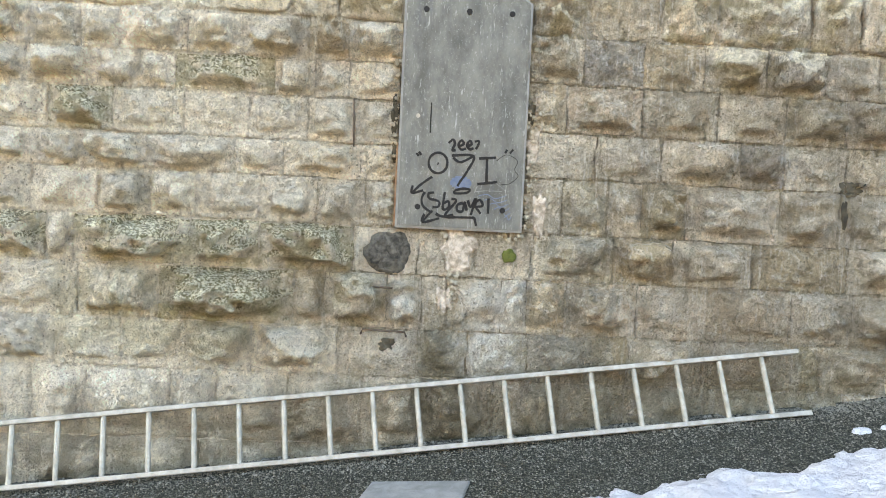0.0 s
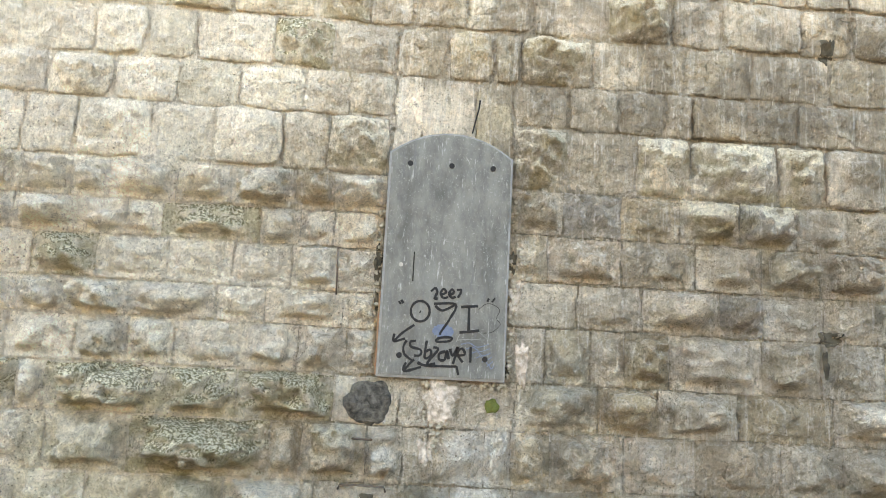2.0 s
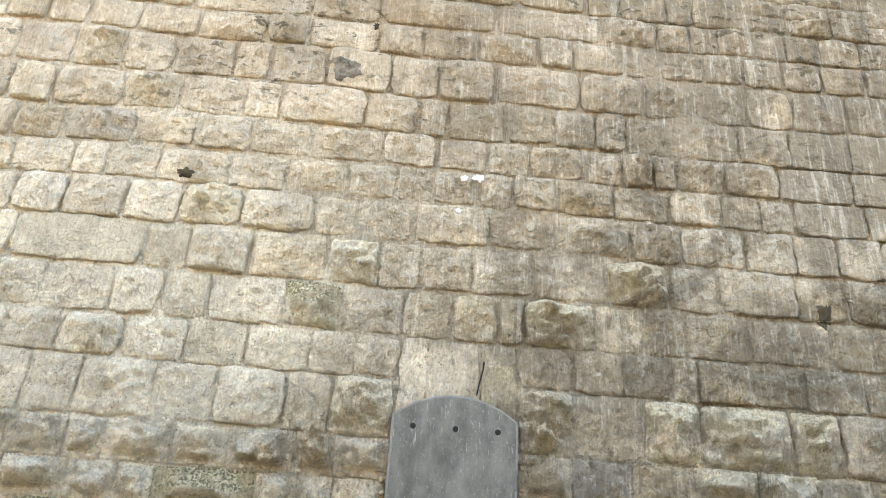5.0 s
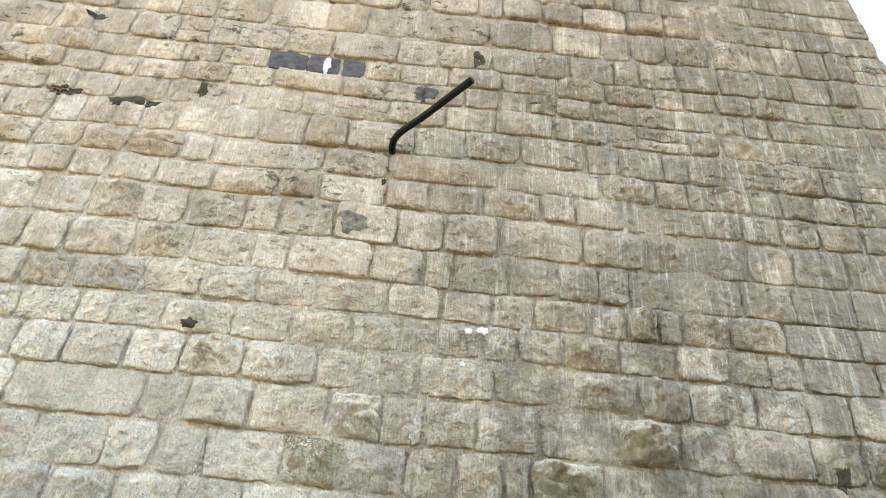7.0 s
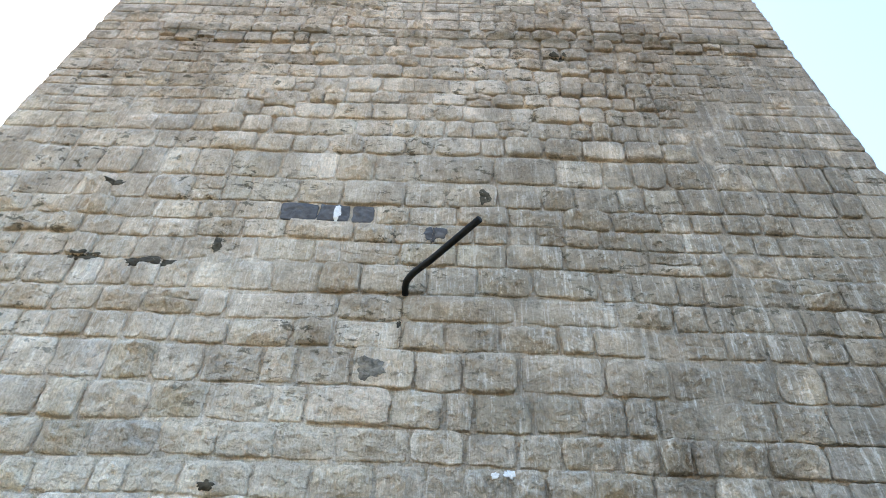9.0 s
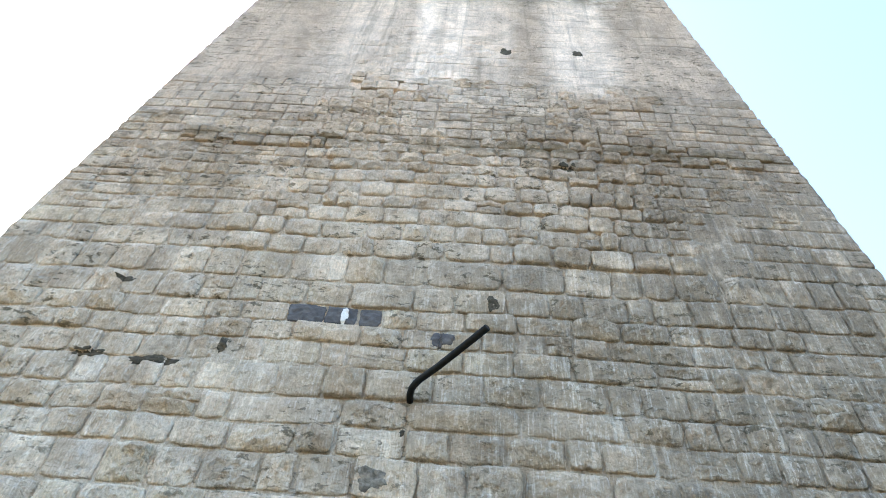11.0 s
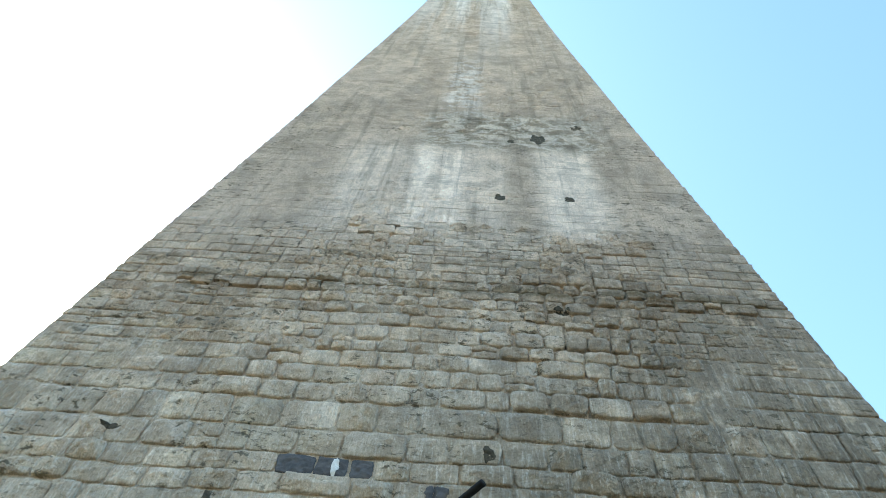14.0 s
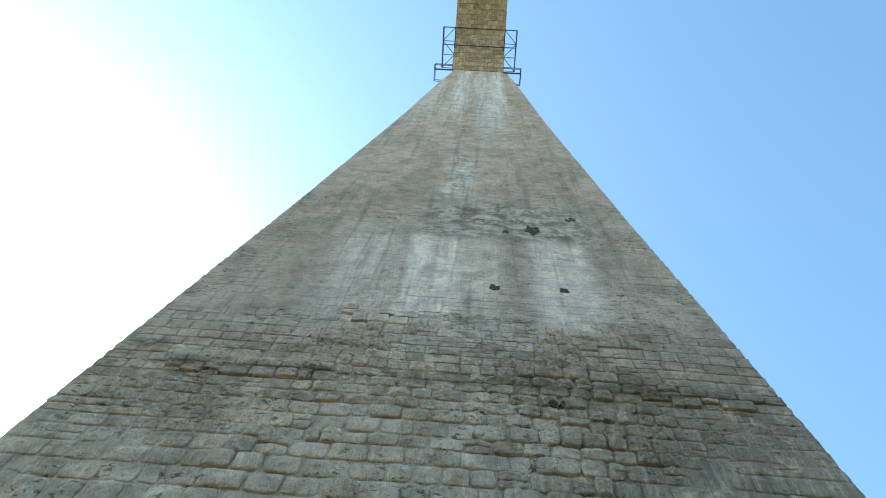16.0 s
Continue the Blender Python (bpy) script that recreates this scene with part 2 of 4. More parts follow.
    tall = m.math("MULTIPLY", m.span(z, 26.0, 44.0), m.span(m.noise(1.0, 3.0, 0.6, m.scaled(1.1, 1.1, 0.02)), 0.48, 0.62, 0.0, 0.75))
    base = m.mix(tall, base, (0.66, 0.63, 0.58))
    # short level dashes: shadow under protruding courses, painted into the colour
    base = m.mix(m.math("MULTIPLY", m.span(z, 9.5, 12.0), m.span(m.noise(1.0, 5.0, 0.7, m.scaled(0.7, 0.7, 2.6)), 0.56, 0.61, 0.0, m.span(z, 13.0, 15.0, 0.5, 0.25))), base, (0.16, 0.135, 0.09))
    base = m.mix(m.math("MULTIPLY", m.span(z, 12.0, 14.0), m.span(m.noise(1.0, 3.0, 0.7, m.scaled(4.0, 4.0, 0.10)), 0.52, 0.66, 0.0, 0.35)), base, (0.20, 0.175, 0.13))
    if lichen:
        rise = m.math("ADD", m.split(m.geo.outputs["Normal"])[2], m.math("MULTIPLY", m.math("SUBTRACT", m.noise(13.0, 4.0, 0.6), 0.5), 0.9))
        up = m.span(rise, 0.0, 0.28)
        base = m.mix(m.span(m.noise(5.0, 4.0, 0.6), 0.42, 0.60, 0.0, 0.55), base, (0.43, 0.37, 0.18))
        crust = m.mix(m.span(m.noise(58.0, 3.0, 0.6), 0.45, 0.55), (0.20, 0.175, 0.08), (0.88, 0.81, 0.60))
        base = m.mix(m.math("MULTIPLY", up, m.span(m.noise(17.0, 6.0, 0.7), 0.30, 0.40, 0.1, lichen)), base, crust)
    # pale crust on upward faces, with light from above painted in
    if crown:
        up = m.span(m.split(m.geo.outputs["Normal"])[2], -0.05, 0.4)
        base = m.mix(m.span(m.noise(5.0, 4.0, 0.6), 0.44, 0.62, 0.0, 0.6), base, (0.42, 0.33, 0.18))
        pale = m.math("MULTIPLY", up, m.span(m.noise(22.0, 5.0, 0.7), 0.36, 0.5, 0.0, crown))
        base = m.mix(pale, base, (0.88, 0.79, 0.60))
    # fine upright grain of rain and tooling, mottles and flecks
    grain = m.noise(1.0, 6.0, 0.74, m.scaled(70.0, 70.0, 11.0))
    base = m.mix(m.span(z, 2.0, 3.2, 0.35, 0.9), base, m.span(grain, 0.36, 0.64, 1.15, 0.87), "MULTIPLY")
    mottle = m.noise(20.0, 7.0, 0.74, warp=0.5)
    base = m.mix(0.9, base, m.span(mottle, 0.36, 0.64, m.span(z, 2.5, 4.0, 1.16, 1.07), m.span(z, 2.5, 4.0, 0.82, 0.93)), "MULTIPLY")
    broad = m.noise(2.1, 6.0, 0.68, m.scaled(1.0, 1.0, 0.7), 0.5)
    base = m.mix(m.span(z, 2.0, 3.2, 0.5, 1.0), base, m.span(broad, 0.36, 0.64, 1.16, 0.84), "MULTIPLY")
    if not bed:
        each = m.math("FRACT", m.math("MULTIPLY", pick, 17.3))
        base = m.mix(m.span(z, 14.5, 12.5, 0.3, 1.0), base, m.span(each, 0.0, 1.0, 0.90, 1.12), "MULTIPLY")
    # tint turns slightly pinker with height, offsetting blue sky light in the colour
    base = m.mix(m.span(z, 7.0, 12.0), base, (1.0, 0.95, 0.945), "MULTIPLY")
    # pits and grain
    pit = m.math("SUBTRACT", 1.0, m.span(m.cells(30.0), 0.10, 0.24))
    base = m.mix(m.math("MULTIPLY", pit, m.span(m.noise(2.5, 3.0), 0.50, 0.60, 0.0, m.span(z, 2.5, 5.0, 0.75, 0.3))), base, (0.16, 0.14, 0.10))
    base = m.mix(m.span(m.noise(80.0, 5.0, 0.75), 0.47, 0.60, 0.0, m.span(z, 3.0, 6.0, 0.3, 0.1)), base, (0.34, 0.28, 0.18))
    # thin brown lines, painted for the dark inside crevices
    crease = m.math("ABSOLUTE", m.math("SUBTRACT", m.noise(5.0, 5.0, 0.6, warp=1.2), 0.5))
    base = m.mix(m.math("MULTIPLY", m.span(crease, 0.010, 0.002), m.span(z, 2.5, 5.0, 0.45, 0.12)), base, (0.17, 0.13, 0.075))
    facet = m.math("ABSOLUTE", m.math("SUBTRACT", m.noise(11.0, 4.0, 0.55, warp=0.9), 0.5))
    even = m.span(z, 2.8, 7.0, 1.0, 0.5)
    n = m.bump(m.noise(15.0, 5.0, 0.6, warp=1.2), even, m.span(z, 2.5, 3.4, 0.11, 0.06))
    n = m.bump(facet, even, m.span(z, 2.5, 3.4, 0.14, 0.10), n)
    n = m.bump(m.noise(38.0, 7.0, 0.7, warp=0.8), m.span(z, 2.5, 5.0, 1.0, 0.5), 0.05, n)
    return m.done(base, n)


def plain_material(name, a, b, scale=6.0, rough=0.8, metal=0.0, bump=0.3, depth=0.004, fine=80.0):
    m = Nodes(name, rough, metal)
    base = m.mix(m.span(m.noise(scale, 5.0, 0.65, warp=0.5), 0.3, 0.7), a, b)
    base = m.mix(m.span(m.noise(fine, 4.0, 0.7), 0.45, 0.75, 0.0, 0.35), base, tuple(0.55 * c for c in a))
    return m.done(base, m.bump(m.noise(fine, 5.0, 0.7), bump, depth))


STONE = stone_material("limestone")
STONE_FAR = stone_material("limestone_courses", islands=True)
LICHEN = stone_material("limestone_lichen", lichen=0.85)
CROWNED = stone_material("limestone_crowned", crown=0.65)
MORTAR = stone_material("lime_mortar", islands=True, bed=True)
BLACK_STONE = plain_material("dark_patch_stone", (0.038, 0.035, 0.030), (0.19, 0.175, 0.145), 18.0, 0.8, 0.0, 1.0, 0.06, 26.0)
PALE_MORTAR = plain_material("pale_mortar", (0.60, 0.53, 0.41), (0.38, 0.325, 0.24), 14.0, 0.95, 0.0, 1.0, 0.03, 45.0)
PINK_RUBBLE = plain_material("rubble_fill", (0.74, 0.63, 0.52), (0.28, 0.225, 0.17), 20.0, 0.95, 0.0, 0.9, 0.03, 40.0)
PEBBLE = plain_material("pebble", (0.22, 0.21, 0.175), (0.055, 0.054, 0.043), 30.0, 0.8)
SNOW = plain_material("snow", (0.58, 0.585, 0.60), (0.42, 0.43, 0.45), 7.0, 0.6, 0.0, 0.9, 0.05, 24.0)
SLAB = plain_material("concrete_slab", (0.22, 0.225, 0.21), (0.14, 0.142, 0.132), 7.0, 0.85)
ALUMINIUM = plain_material("ladder_aluminium", (0.38, 0.355, 0.305), (0.24, 0.225, 0.19), 12.0, 0.5, 0.5, 0.2, 0.002, 90.0)
BLACK_PIPE = plain_material("black_pipe", (0.009, 0.009, 0.008), (0.016, 0.015, 0.013), 20.0, 0.6)
DARK_IRON = plain_material("rusty_iron", (0.10, 0.08, 0.065), (0.16, 0.12, 0.09), 20.0, 0.7, 0.4)
SCAFFOLD = plain_material("scaffold_steel", (0.05, 0.07, 0.11), (0.08, 0.10, 0.14), 3.0, 0.6, 0.3)
INK = plain_material("black_marker", (0.012, 0.012, 0.012), (0.02, 0.02, 0.02), 40.0, 0.5)
BLUE_INK = plain_material("blue_paint", (0.085, 0.12, 0.18), (0.13, 0.16, 0.20), 40.0, 0.6)
WHITE_PAINT = plain_material("white_paint", (0.80, 0.80, 0.77), (0.65, 0.64, 0.6), 20.0, 0.6)
RUST = plain_material("rust", (0.22, 0.10, 0.05), (0.32, 0.2, 0.12), 30.0, 0.85)


FLAKED = plain_material("flaked_stone", (0.11, 0.10, 0.08), (0.34, 0.30, 0.24), 16.0, 0.9, 0.0, 1.0, 0.02, 40.0)
SLATE = plain_material("slate_fill", (0.075, 0.074, 0.076), (0.13, 0.127, 0.127), 8.0, 0.8, 0.0, 0.7, 0.01, 40.0)


def ground_material():
    """Dark asphalt by the pier; dry-grass colour on the added unseen slope, for warm bounce."""
    m = Nodes("asphalt_and_bounce_slope", 0.75)
    base = m.mix(m.span(m.noise(26.0, 3.0, 0.6), 0.35, 0.65), (0.040, 0.042, 0.030), (0.11, 0.111, 0.085))
    base = m.mix(m.span(m.noise(60.0, 3.0, 0.7), 0.56, 0.66, 0.0, 0.8), base, (0.26, 0.255, 0.22))
    gap = m.cells(75.0)
    base = m.mix(m.span(gap, 0.30, 0.62, 0.0, 0.9), base, (0.016, 0.016, 0.012))
    x, y, z = m.split()
    unseen_slope = m.mix(m.span(m.noise(0.3, 6.0, 0.6), 0.4, 0.6), (0.16, 0.125, 0.07), (0.31, 0.24, 0.14))
    base = m.mix(m.math("MULTIPLY", m.span(y, -24.0, -38.0), m.span(m.noise(0.2, 3.0), 0.1, 0.3)), base, unseen_slope)
    return m.done(base, m.bump(m.math("SUBTRACT", 1.0, gap), 1.0, 0.014))


GROUND = ground_material()


def zinc_material():
    m = Nodes("galvanised_sheet", 0.5, 0.3, 0.4)
    base = m.mix(m.span(m.noise(3.0, 8.0, 0.72, m.scaled(2.0, 2.0, 0.9)), 0.32, 0.68), (0.085, 0.086, 0.075), (0.17, 0.17, 0.15))
    base = m.mix(m.span(m.noise(70.0, 4.0, 0.8), 0.59, 0.66, 0.0, 0.5), base, (0.36, 0.37, 0.345))
    base = m.mix(m.span(m.noise(1.0, 4.0, 0.7, m.scaled(60.0, 60.0, 9.0)), 0.61, 0.67, 0.0, 0.45), base, (0.42, 0.43, 0.40))
    base = m.mix(m.span(m.noise(1.0, 5.0, 0.7, m.scaled(30.0, 30.0, 3.0)), 0.55, 0.70, 0.0, 0.5), base, (0.11, 0.115, 0.115))
    m.set(m.bsdf, "Roughness", m.span(m.noise(8.0), 0.3, 0.7, 0.55, 0.75))
    return m.done(base, m.bump(m.noise(3.0, 2.0), 0.15, 0.02))


ZINC = zinc_material()
ZINC_EDGE = plain_material("folded_zinc", (0.26, 0.265, 0.25), (0.17, 0.175, 0.165), 9.0, 0.5, 0.3)


# ---- building ----
def mesh_of(name, verts, faces, material, smooth=False):
    data = bpy.data.meshes.new(name)
    data.from_pydata(verts, [], faces)
    data.materials.append(material)
    if smooth:
        data.shade_smooth()
    data.update()
    return data


def part(name, bm, material, parent, label="", smooth=False):
    """One mesh object under a thing, from a bmesh or a mesh."""
    if isinstance(bm, bpy.types.Mesh):
        data = bm
    else:
        data = bpy.data.meshes.new(name)
        bm.to_mesh(data)
        bm.free()
        data.materials.append(material)
        if smooth:
            data.shade_smooth()
    ob = new(name, data)
    ob.parent = parent
    return tagged(ob, label)


def box(x0, x1, y0, y1, z0, z1, bevel=0.0):
    bm = bmesh.new()
    bmesh.ops.create_cube(bm, size=1.0)
    for v in bm.verts:
        v.co = Vector((x0 + (v.co.x + 0.5) * (x1 - x0), y0 + (v.co.y + 0.5) * (y1 - y0), z0 + (v.co.z + 0.5) * (z1 - z0)))
    if bevel:
        bmesh.ops.bevel(bm, geom=bm.edges[:], offset=bevel, segments=2, affect="EDGES", profile=0.5)
    return bm


def rod(bm, a, b, radius, sides=8):
    """Adds a round bar from a to b."""
    a, b = Vector(a), Vector(b)
    turn = (b - a).to_track_quat("Z", "Y").to_matrix().to_4x4()
    bmesh.ops.create_cone(bm, cap_ends=True, segments=sides, radius1=radius, radius2=radius, depth=(b - a).length,
                          matrix=Matrix.Translation((a + b) / 2) @ turn)
    return bm


def tube(points, radius, sides=10):
    """A bent round bar through the points."""
    bm = bmesh.new()
    pts = [Vector(p) for p in points]
    rings = []
    for i, p in enumerate(pts):
        way = (pts[min(i + 1, len(pts) - 1)] - pts[max(i - 1, 0)]).normalized()
        q = way.to_track_quat("Z", "Y")
        rings.append([bm.verts.new(p + q @ Vector((radius * math.cos(k * math.tau / sides), radius * math.sin(k * math.tau / sides), 0))) for k in range(sides)])
    for r, s in zip(rings, rings[1:]):
        for k in range(sides):
            bm.faces.new((r[k], r[(k + 1) % sides], s[(k + 1) % sides], s[k]))
    bm.faces.new(rings[0][::-1])
    bm.faces.new(rings[-1])
    return bm


def ground_height(x, y):
    """The street climbs along the pier; an unseen slope behind is added to shape light."""
    slope = max(0.0, -y - 40.0)
    return 0.02 + 0.135 * 40 * math.tanh(x / 40) + 0.5 * slope * math.exp(-slope / 220)


def thing(name, label, category, place=None, **more):
    ob = new(name)
    if place is not None:
        ob.matrix_world = place
    return tagged(ob, label, category, **more)


# ---- the pier ----
MIDDLE = -0.41
PROFILE = ((-2, 5.8), (0, 5.65), (9, 5.1), (12, 4.92), (16, 4.66), (21, 4.34), (28, 3.96), (33, 3.68), (40, 3.32), (54, 2.74), (66, 2.14))
TOP = 66.0


def half_width(v):
    return float(np.interp(v, [p[0] for p in PROFILE], [p[1] for p in PROFILE]))


pier = thing("bridge_pier", "tall tapering bridge pier of weathered rough-faced limestone blocks", "bridge pier", FACE, kind="structure")


def pier_core():
    levels = [-2.0, 0.0, 2.7, 2.9, 6.0] + list(np.linspace(8, TOP, 40))
    verts, faces = [], []
    for v in levels:
        h = half_width(v) - 0.02
        deep, back = 4.5 + 0.6 * h, 0.012 if v < 2.8 else 0.018 if v < 14 else 0.01
        verts += [(MIDDLE - h, back, v), (MIDDLE + h, back, v), (MIDDLE + h, deep, v), (MIDDLE - h, deep, v)]
    for i in range(len(levels) - 1):
        for k in range(4):
            a, b = 4 * i + k, 4 * i + (k + 1) % 4
            faces.append((a, b, b + 4, a + 4))
    faces += [(3, 2, 1, 0), tuple(len(verts) - 4 + k for k in range(4))]
    return part("core", mesh_of("core", verts, faces, MORTAR), MORTAR, pier, "recessed grey mortar behind the blocks")


pier_core()


def mortar_depth(u, v):
    """How far the mortar lies behind the face: raked out here, smeared over the edges there."""
    swell = noise.noise(Vector((u * 1.2, v * 1.2, 31.0)))
    ragged = noise.noise(Vector((u * 5.5, v * 5.5, 12.0)))
    grit = noise.noise(Vector((u * 19, v * 19, 5.0)))
    much = 0.3 if v < 2.75 else 1.0
    d = 0.011 - much * (0.024 * swell + 0.013 * ragged) - 0.004 * grit
    d -= 0.006 * min(1.0, max(0.0, (v - 8.5) / 1.5)) * min(1.0, max(0.0, (abs(u - 0.2) - 1.6) / 0.8))
    if -0.15 < u < 0.82 and 2.7 < v < 3.55:
        d = max(d, 0.010)
    if v > 11.4:
        d = max(d, 0.012)
    return d


def mortar_bed():
    us, vs = np.arange(MIDDLE - 5.7, MIDDLE + 5.7, 0.027), np.arange(-0.9, 12.3, 0.027)
    verts, faces, n = [], [], len(us)
    for v in vs:
        h = half_width(v) - 0.025
        for u in us:
            u = min(max(u, MIDDLE - h), MIDDLE + h)
            verts.append((u, mortar_depth(u, v), v))
    for j in range(len(vs) - 1):
        h = half_width(vs[j]) - 0.02
        for i in range(n - 1):
            if abs(us[i] - MIDDLE) < h or abs(us[i + 1] - MIDDLE) < h:
                a = j * n + i
                faces.append((a, a + 1, a + n + 1, a + n))
    return part("mortar_bed", mesh_of("mortar_bed", verts, faces, MORTAR, True), MORTAR, pier, "smeared and raked lime mortar in the joints")


mortar_bed()

# single blocks that stand out: place on the face, how far they bulge, 1 for lichen on them, 2 for painted pale tops
MARKED = ((-1.8, 1.32, 0.15, 1), (-1.18, 1.32, 0.085, 1), (-0.65, 1.32, 0.12, 1), (-2.5, 1.32, 0.10, 1), (-1.16, 0.98, 0.15, 1),
          (-0.3, 0.97, 0.11, 2), (-1.25, 2.4, 0.06, 1), (-2.1, 2.13, 0.09, 1), (-2.45, 0.62, 0.07, 0), (2.05, 2.62, 0.10, 2), (2.55, 2.62, 0.10, 2),
          (0.95, 3.0, 0.14, 2), (1.8, 3.0, 0.11, 2), (2.3, 3.0, 0.12, 2), (2.8, 3.0, 0.11, 2), (-0.3, 3.0, 0.12, 2), (1.0, 3.75, 0.13, 2),
          (1.6, 4.05, 0.15, 2), (-0.7, 3.7, 0.10, 1), (-0.45, 4.05, 0.08, 2))


FLAT = ((-0.12, 1.32), (0.17, 1.32), (0.35, 1.32), (0.65, 1.32), (0.9, 1.65), (0.9, 2.0), (0.2, 1.0), (0.0, 3.3), (0.3, 3.3), (0.6, 3.3))  # blocks dressed or worn flat


def marked(u0, u1, v0, v1):
    for u, v, bulge, kind in MARKED:
        if u0 < u < u1 and v0 < v < v1:
            return bulge, kind
    return None


def block(u0, u1, v0, v1, bulge, nx, nz, seed, rim=0.0, rough=0.012, corner=0.0, boss=False):
    """Corners and faces of one rock-faced block: rounded outline, a rim at the joint, a swelling uneven front."""
    verts, faces = [], []
    cu, cv, hu, hv = (u0 + u1) / 2, (v0 + v1) / 2, (u1 - u0) / 2, (v1 - v0) / 2
    peak_s, peak_t = 0.5 * noise.noise(Vector((seed, 2.2, 0.0))), 0.3 + 0.5 * noise.noise(Vector((seed, 7.7, 1.0)))
    skew, slant = (0.10 * noise.noise(Vector((seed, 1.1, 4.0))), 0.05 * noise.noise(Vector((seed, 3.1, 6.0)))) if corner > 0.02 else (0.0, 0.0)
    dice = random.Random(int(seed * 1000))
    planes = [(dice.uniform(-0.85, 0.85), dice.uniform(-0.75, 0.95), dice.uniform(0.85, 1.35)) for _ in range(8)]
    loose = 1.3 if corner > 0.02 else 1.0
    for j in range(nz + 1):
        for i in range(nx + 1):
            s, t = 2 * i / nx - 1, 2 * j / nz - 1
            pull = 1 - corner * (abs(s) * abs(t)) ** 3
            x, z = cu + hu * s * pull + skew * hv * t, cv + hv * t * pull + slant * hu * s
            if boss:
                ragged = 0.30 * noise.noise(Vector((x * 8, z * 8, seed + 21.0))) + 0.16 * noise.noise(Vector((x * 21, z * 21, seed)))
                reach = max(abs(s - 0.12 * peak_s) / (0.72 + 0.2 * peak_s), abs(t - 0.1) / 0.76) + ragged
                inner = min(1.0, max(0.0, (1.02 - reach) / 0.23))
                inner = inner * inner * (3 - 2 * inner)
            else:
                inner = max(0.0, (1 - abs(s) ** 5.0) * (1 - abs(t) ** 5.0)) ** 1.2
            lump = noise.noise(Vector((x * 6.0, z * 7.0, seed)))
            crag = noise.noise(Vector((x * 15, z * 15, seed + 9.1)))
            ridge = 1 - abs(noise.noise(Vector((x * 9, z * 9, seed + 3.3)))) * 2.0
            hill = 1.0 - 0.35 * abs(s - peak_s) - 0.35 * abs(t - peak_t)
            cut = max(0.2, min(c + p * s + q * t for p, q, c in planes)) if v1 < 14 else 1.0
            swell = 0.12 + 1.2 * cut + 0.18 * lump + 0.15 * (ridge - 0.5) if boss else hill * (0.55 + 0.5 * cut + 0.4 * lump + 0.2 * (ridge - 0.5))
            out = rim + bulge * inner ** 0.6 * swell + (rough + 0.25 * bulge) * (crag + 0.5 * noise.noise(Vector((x * 30, z * 30, seed)))) * (0.1 + inner)
            edge = 0.4 if 0 < i < nx and 0 < j < nz else 1.0
            wob = loose * 0.016 * noise.noise(Vector((x * 7, z * 7, seed + 4.7))) + loose * 0.007 * noise.noise(Vector((x * 22, z * 22, seed)))
            wob2 = loose * 0.014 * noise.noise(Vector((x * 7, z * 7, seed + 14.7))) + loose * 0.007 * noise.noise(Vector((x * 22, z * 22, seed + 6.0)))
            sway = 0.04 * min(1.0, max(0.0, (v0 - 3.5) / 1.5)) * noise.noise(Vector((x * 0.8, v0 * 0.5 + z * 0.3, 77.0)))
            verts.append((x + edge * wob, -out, z + edge * wob2 + sway))
    w = nx + 1
    for j in range(nz):
        for i in range(nx):
            a = j * w + i
            faces.append((a, a + 1, a + w + 1, a + w))
    ring = [i for i in range(w)] + [j * w + nx for j in range(1, nz + 1)] + [nz * w + i for i in range(nx - 1, -1, -1)] + [j * w for j in range(nz - 1, 0, -1)]
    first = len(verts)
    verts += [(verts[k][0], 0.06, verts[k][2]) for k in ring]
    for k in range(len(ring)):
        n = (k + 1) % len(ring)
        faces.append((ring[n], ring[k], first + k, first + n))
    return verts, faces


rest_verts, rest_faces = [], []
high_verts, high_faces = [], []
skin_verts, skin_faces = [], []


def gather(store_v, store_f, verts, faces):
    first = len(store_v)
    store_v.extend(verts)
    store_f.extend(tuple(first + k for k in f) for f in faces)


counter = [0]


SMOOTH = ((2.9, 4.9, 4.25, 5.55), (-3.3, -1.98, 3.87, 4.23))  # finely tooled blocks: u from, u to, v from, v to


def add_block(u0, u1, v0, v1, gap, near):
    if v0 > 6 and v1 - v0 > 0.26 and random.random() < (0.4 if 12.0 < v0 < 14.6 and abs(u0) < 2.6 else 0.07) and not 7.6 < v0 < 7.7:
        mid = v0 + (v1 - v0) * random.uniform(0.4, 0.6)
        lay_block(u0, u1, v0, mid, gap * 0.8, near)
        lay_block(u0, u1, mid, v1, gap * 0.8, near)
    else:
        lay_block(u0, u1, v0, v1, gap, near)


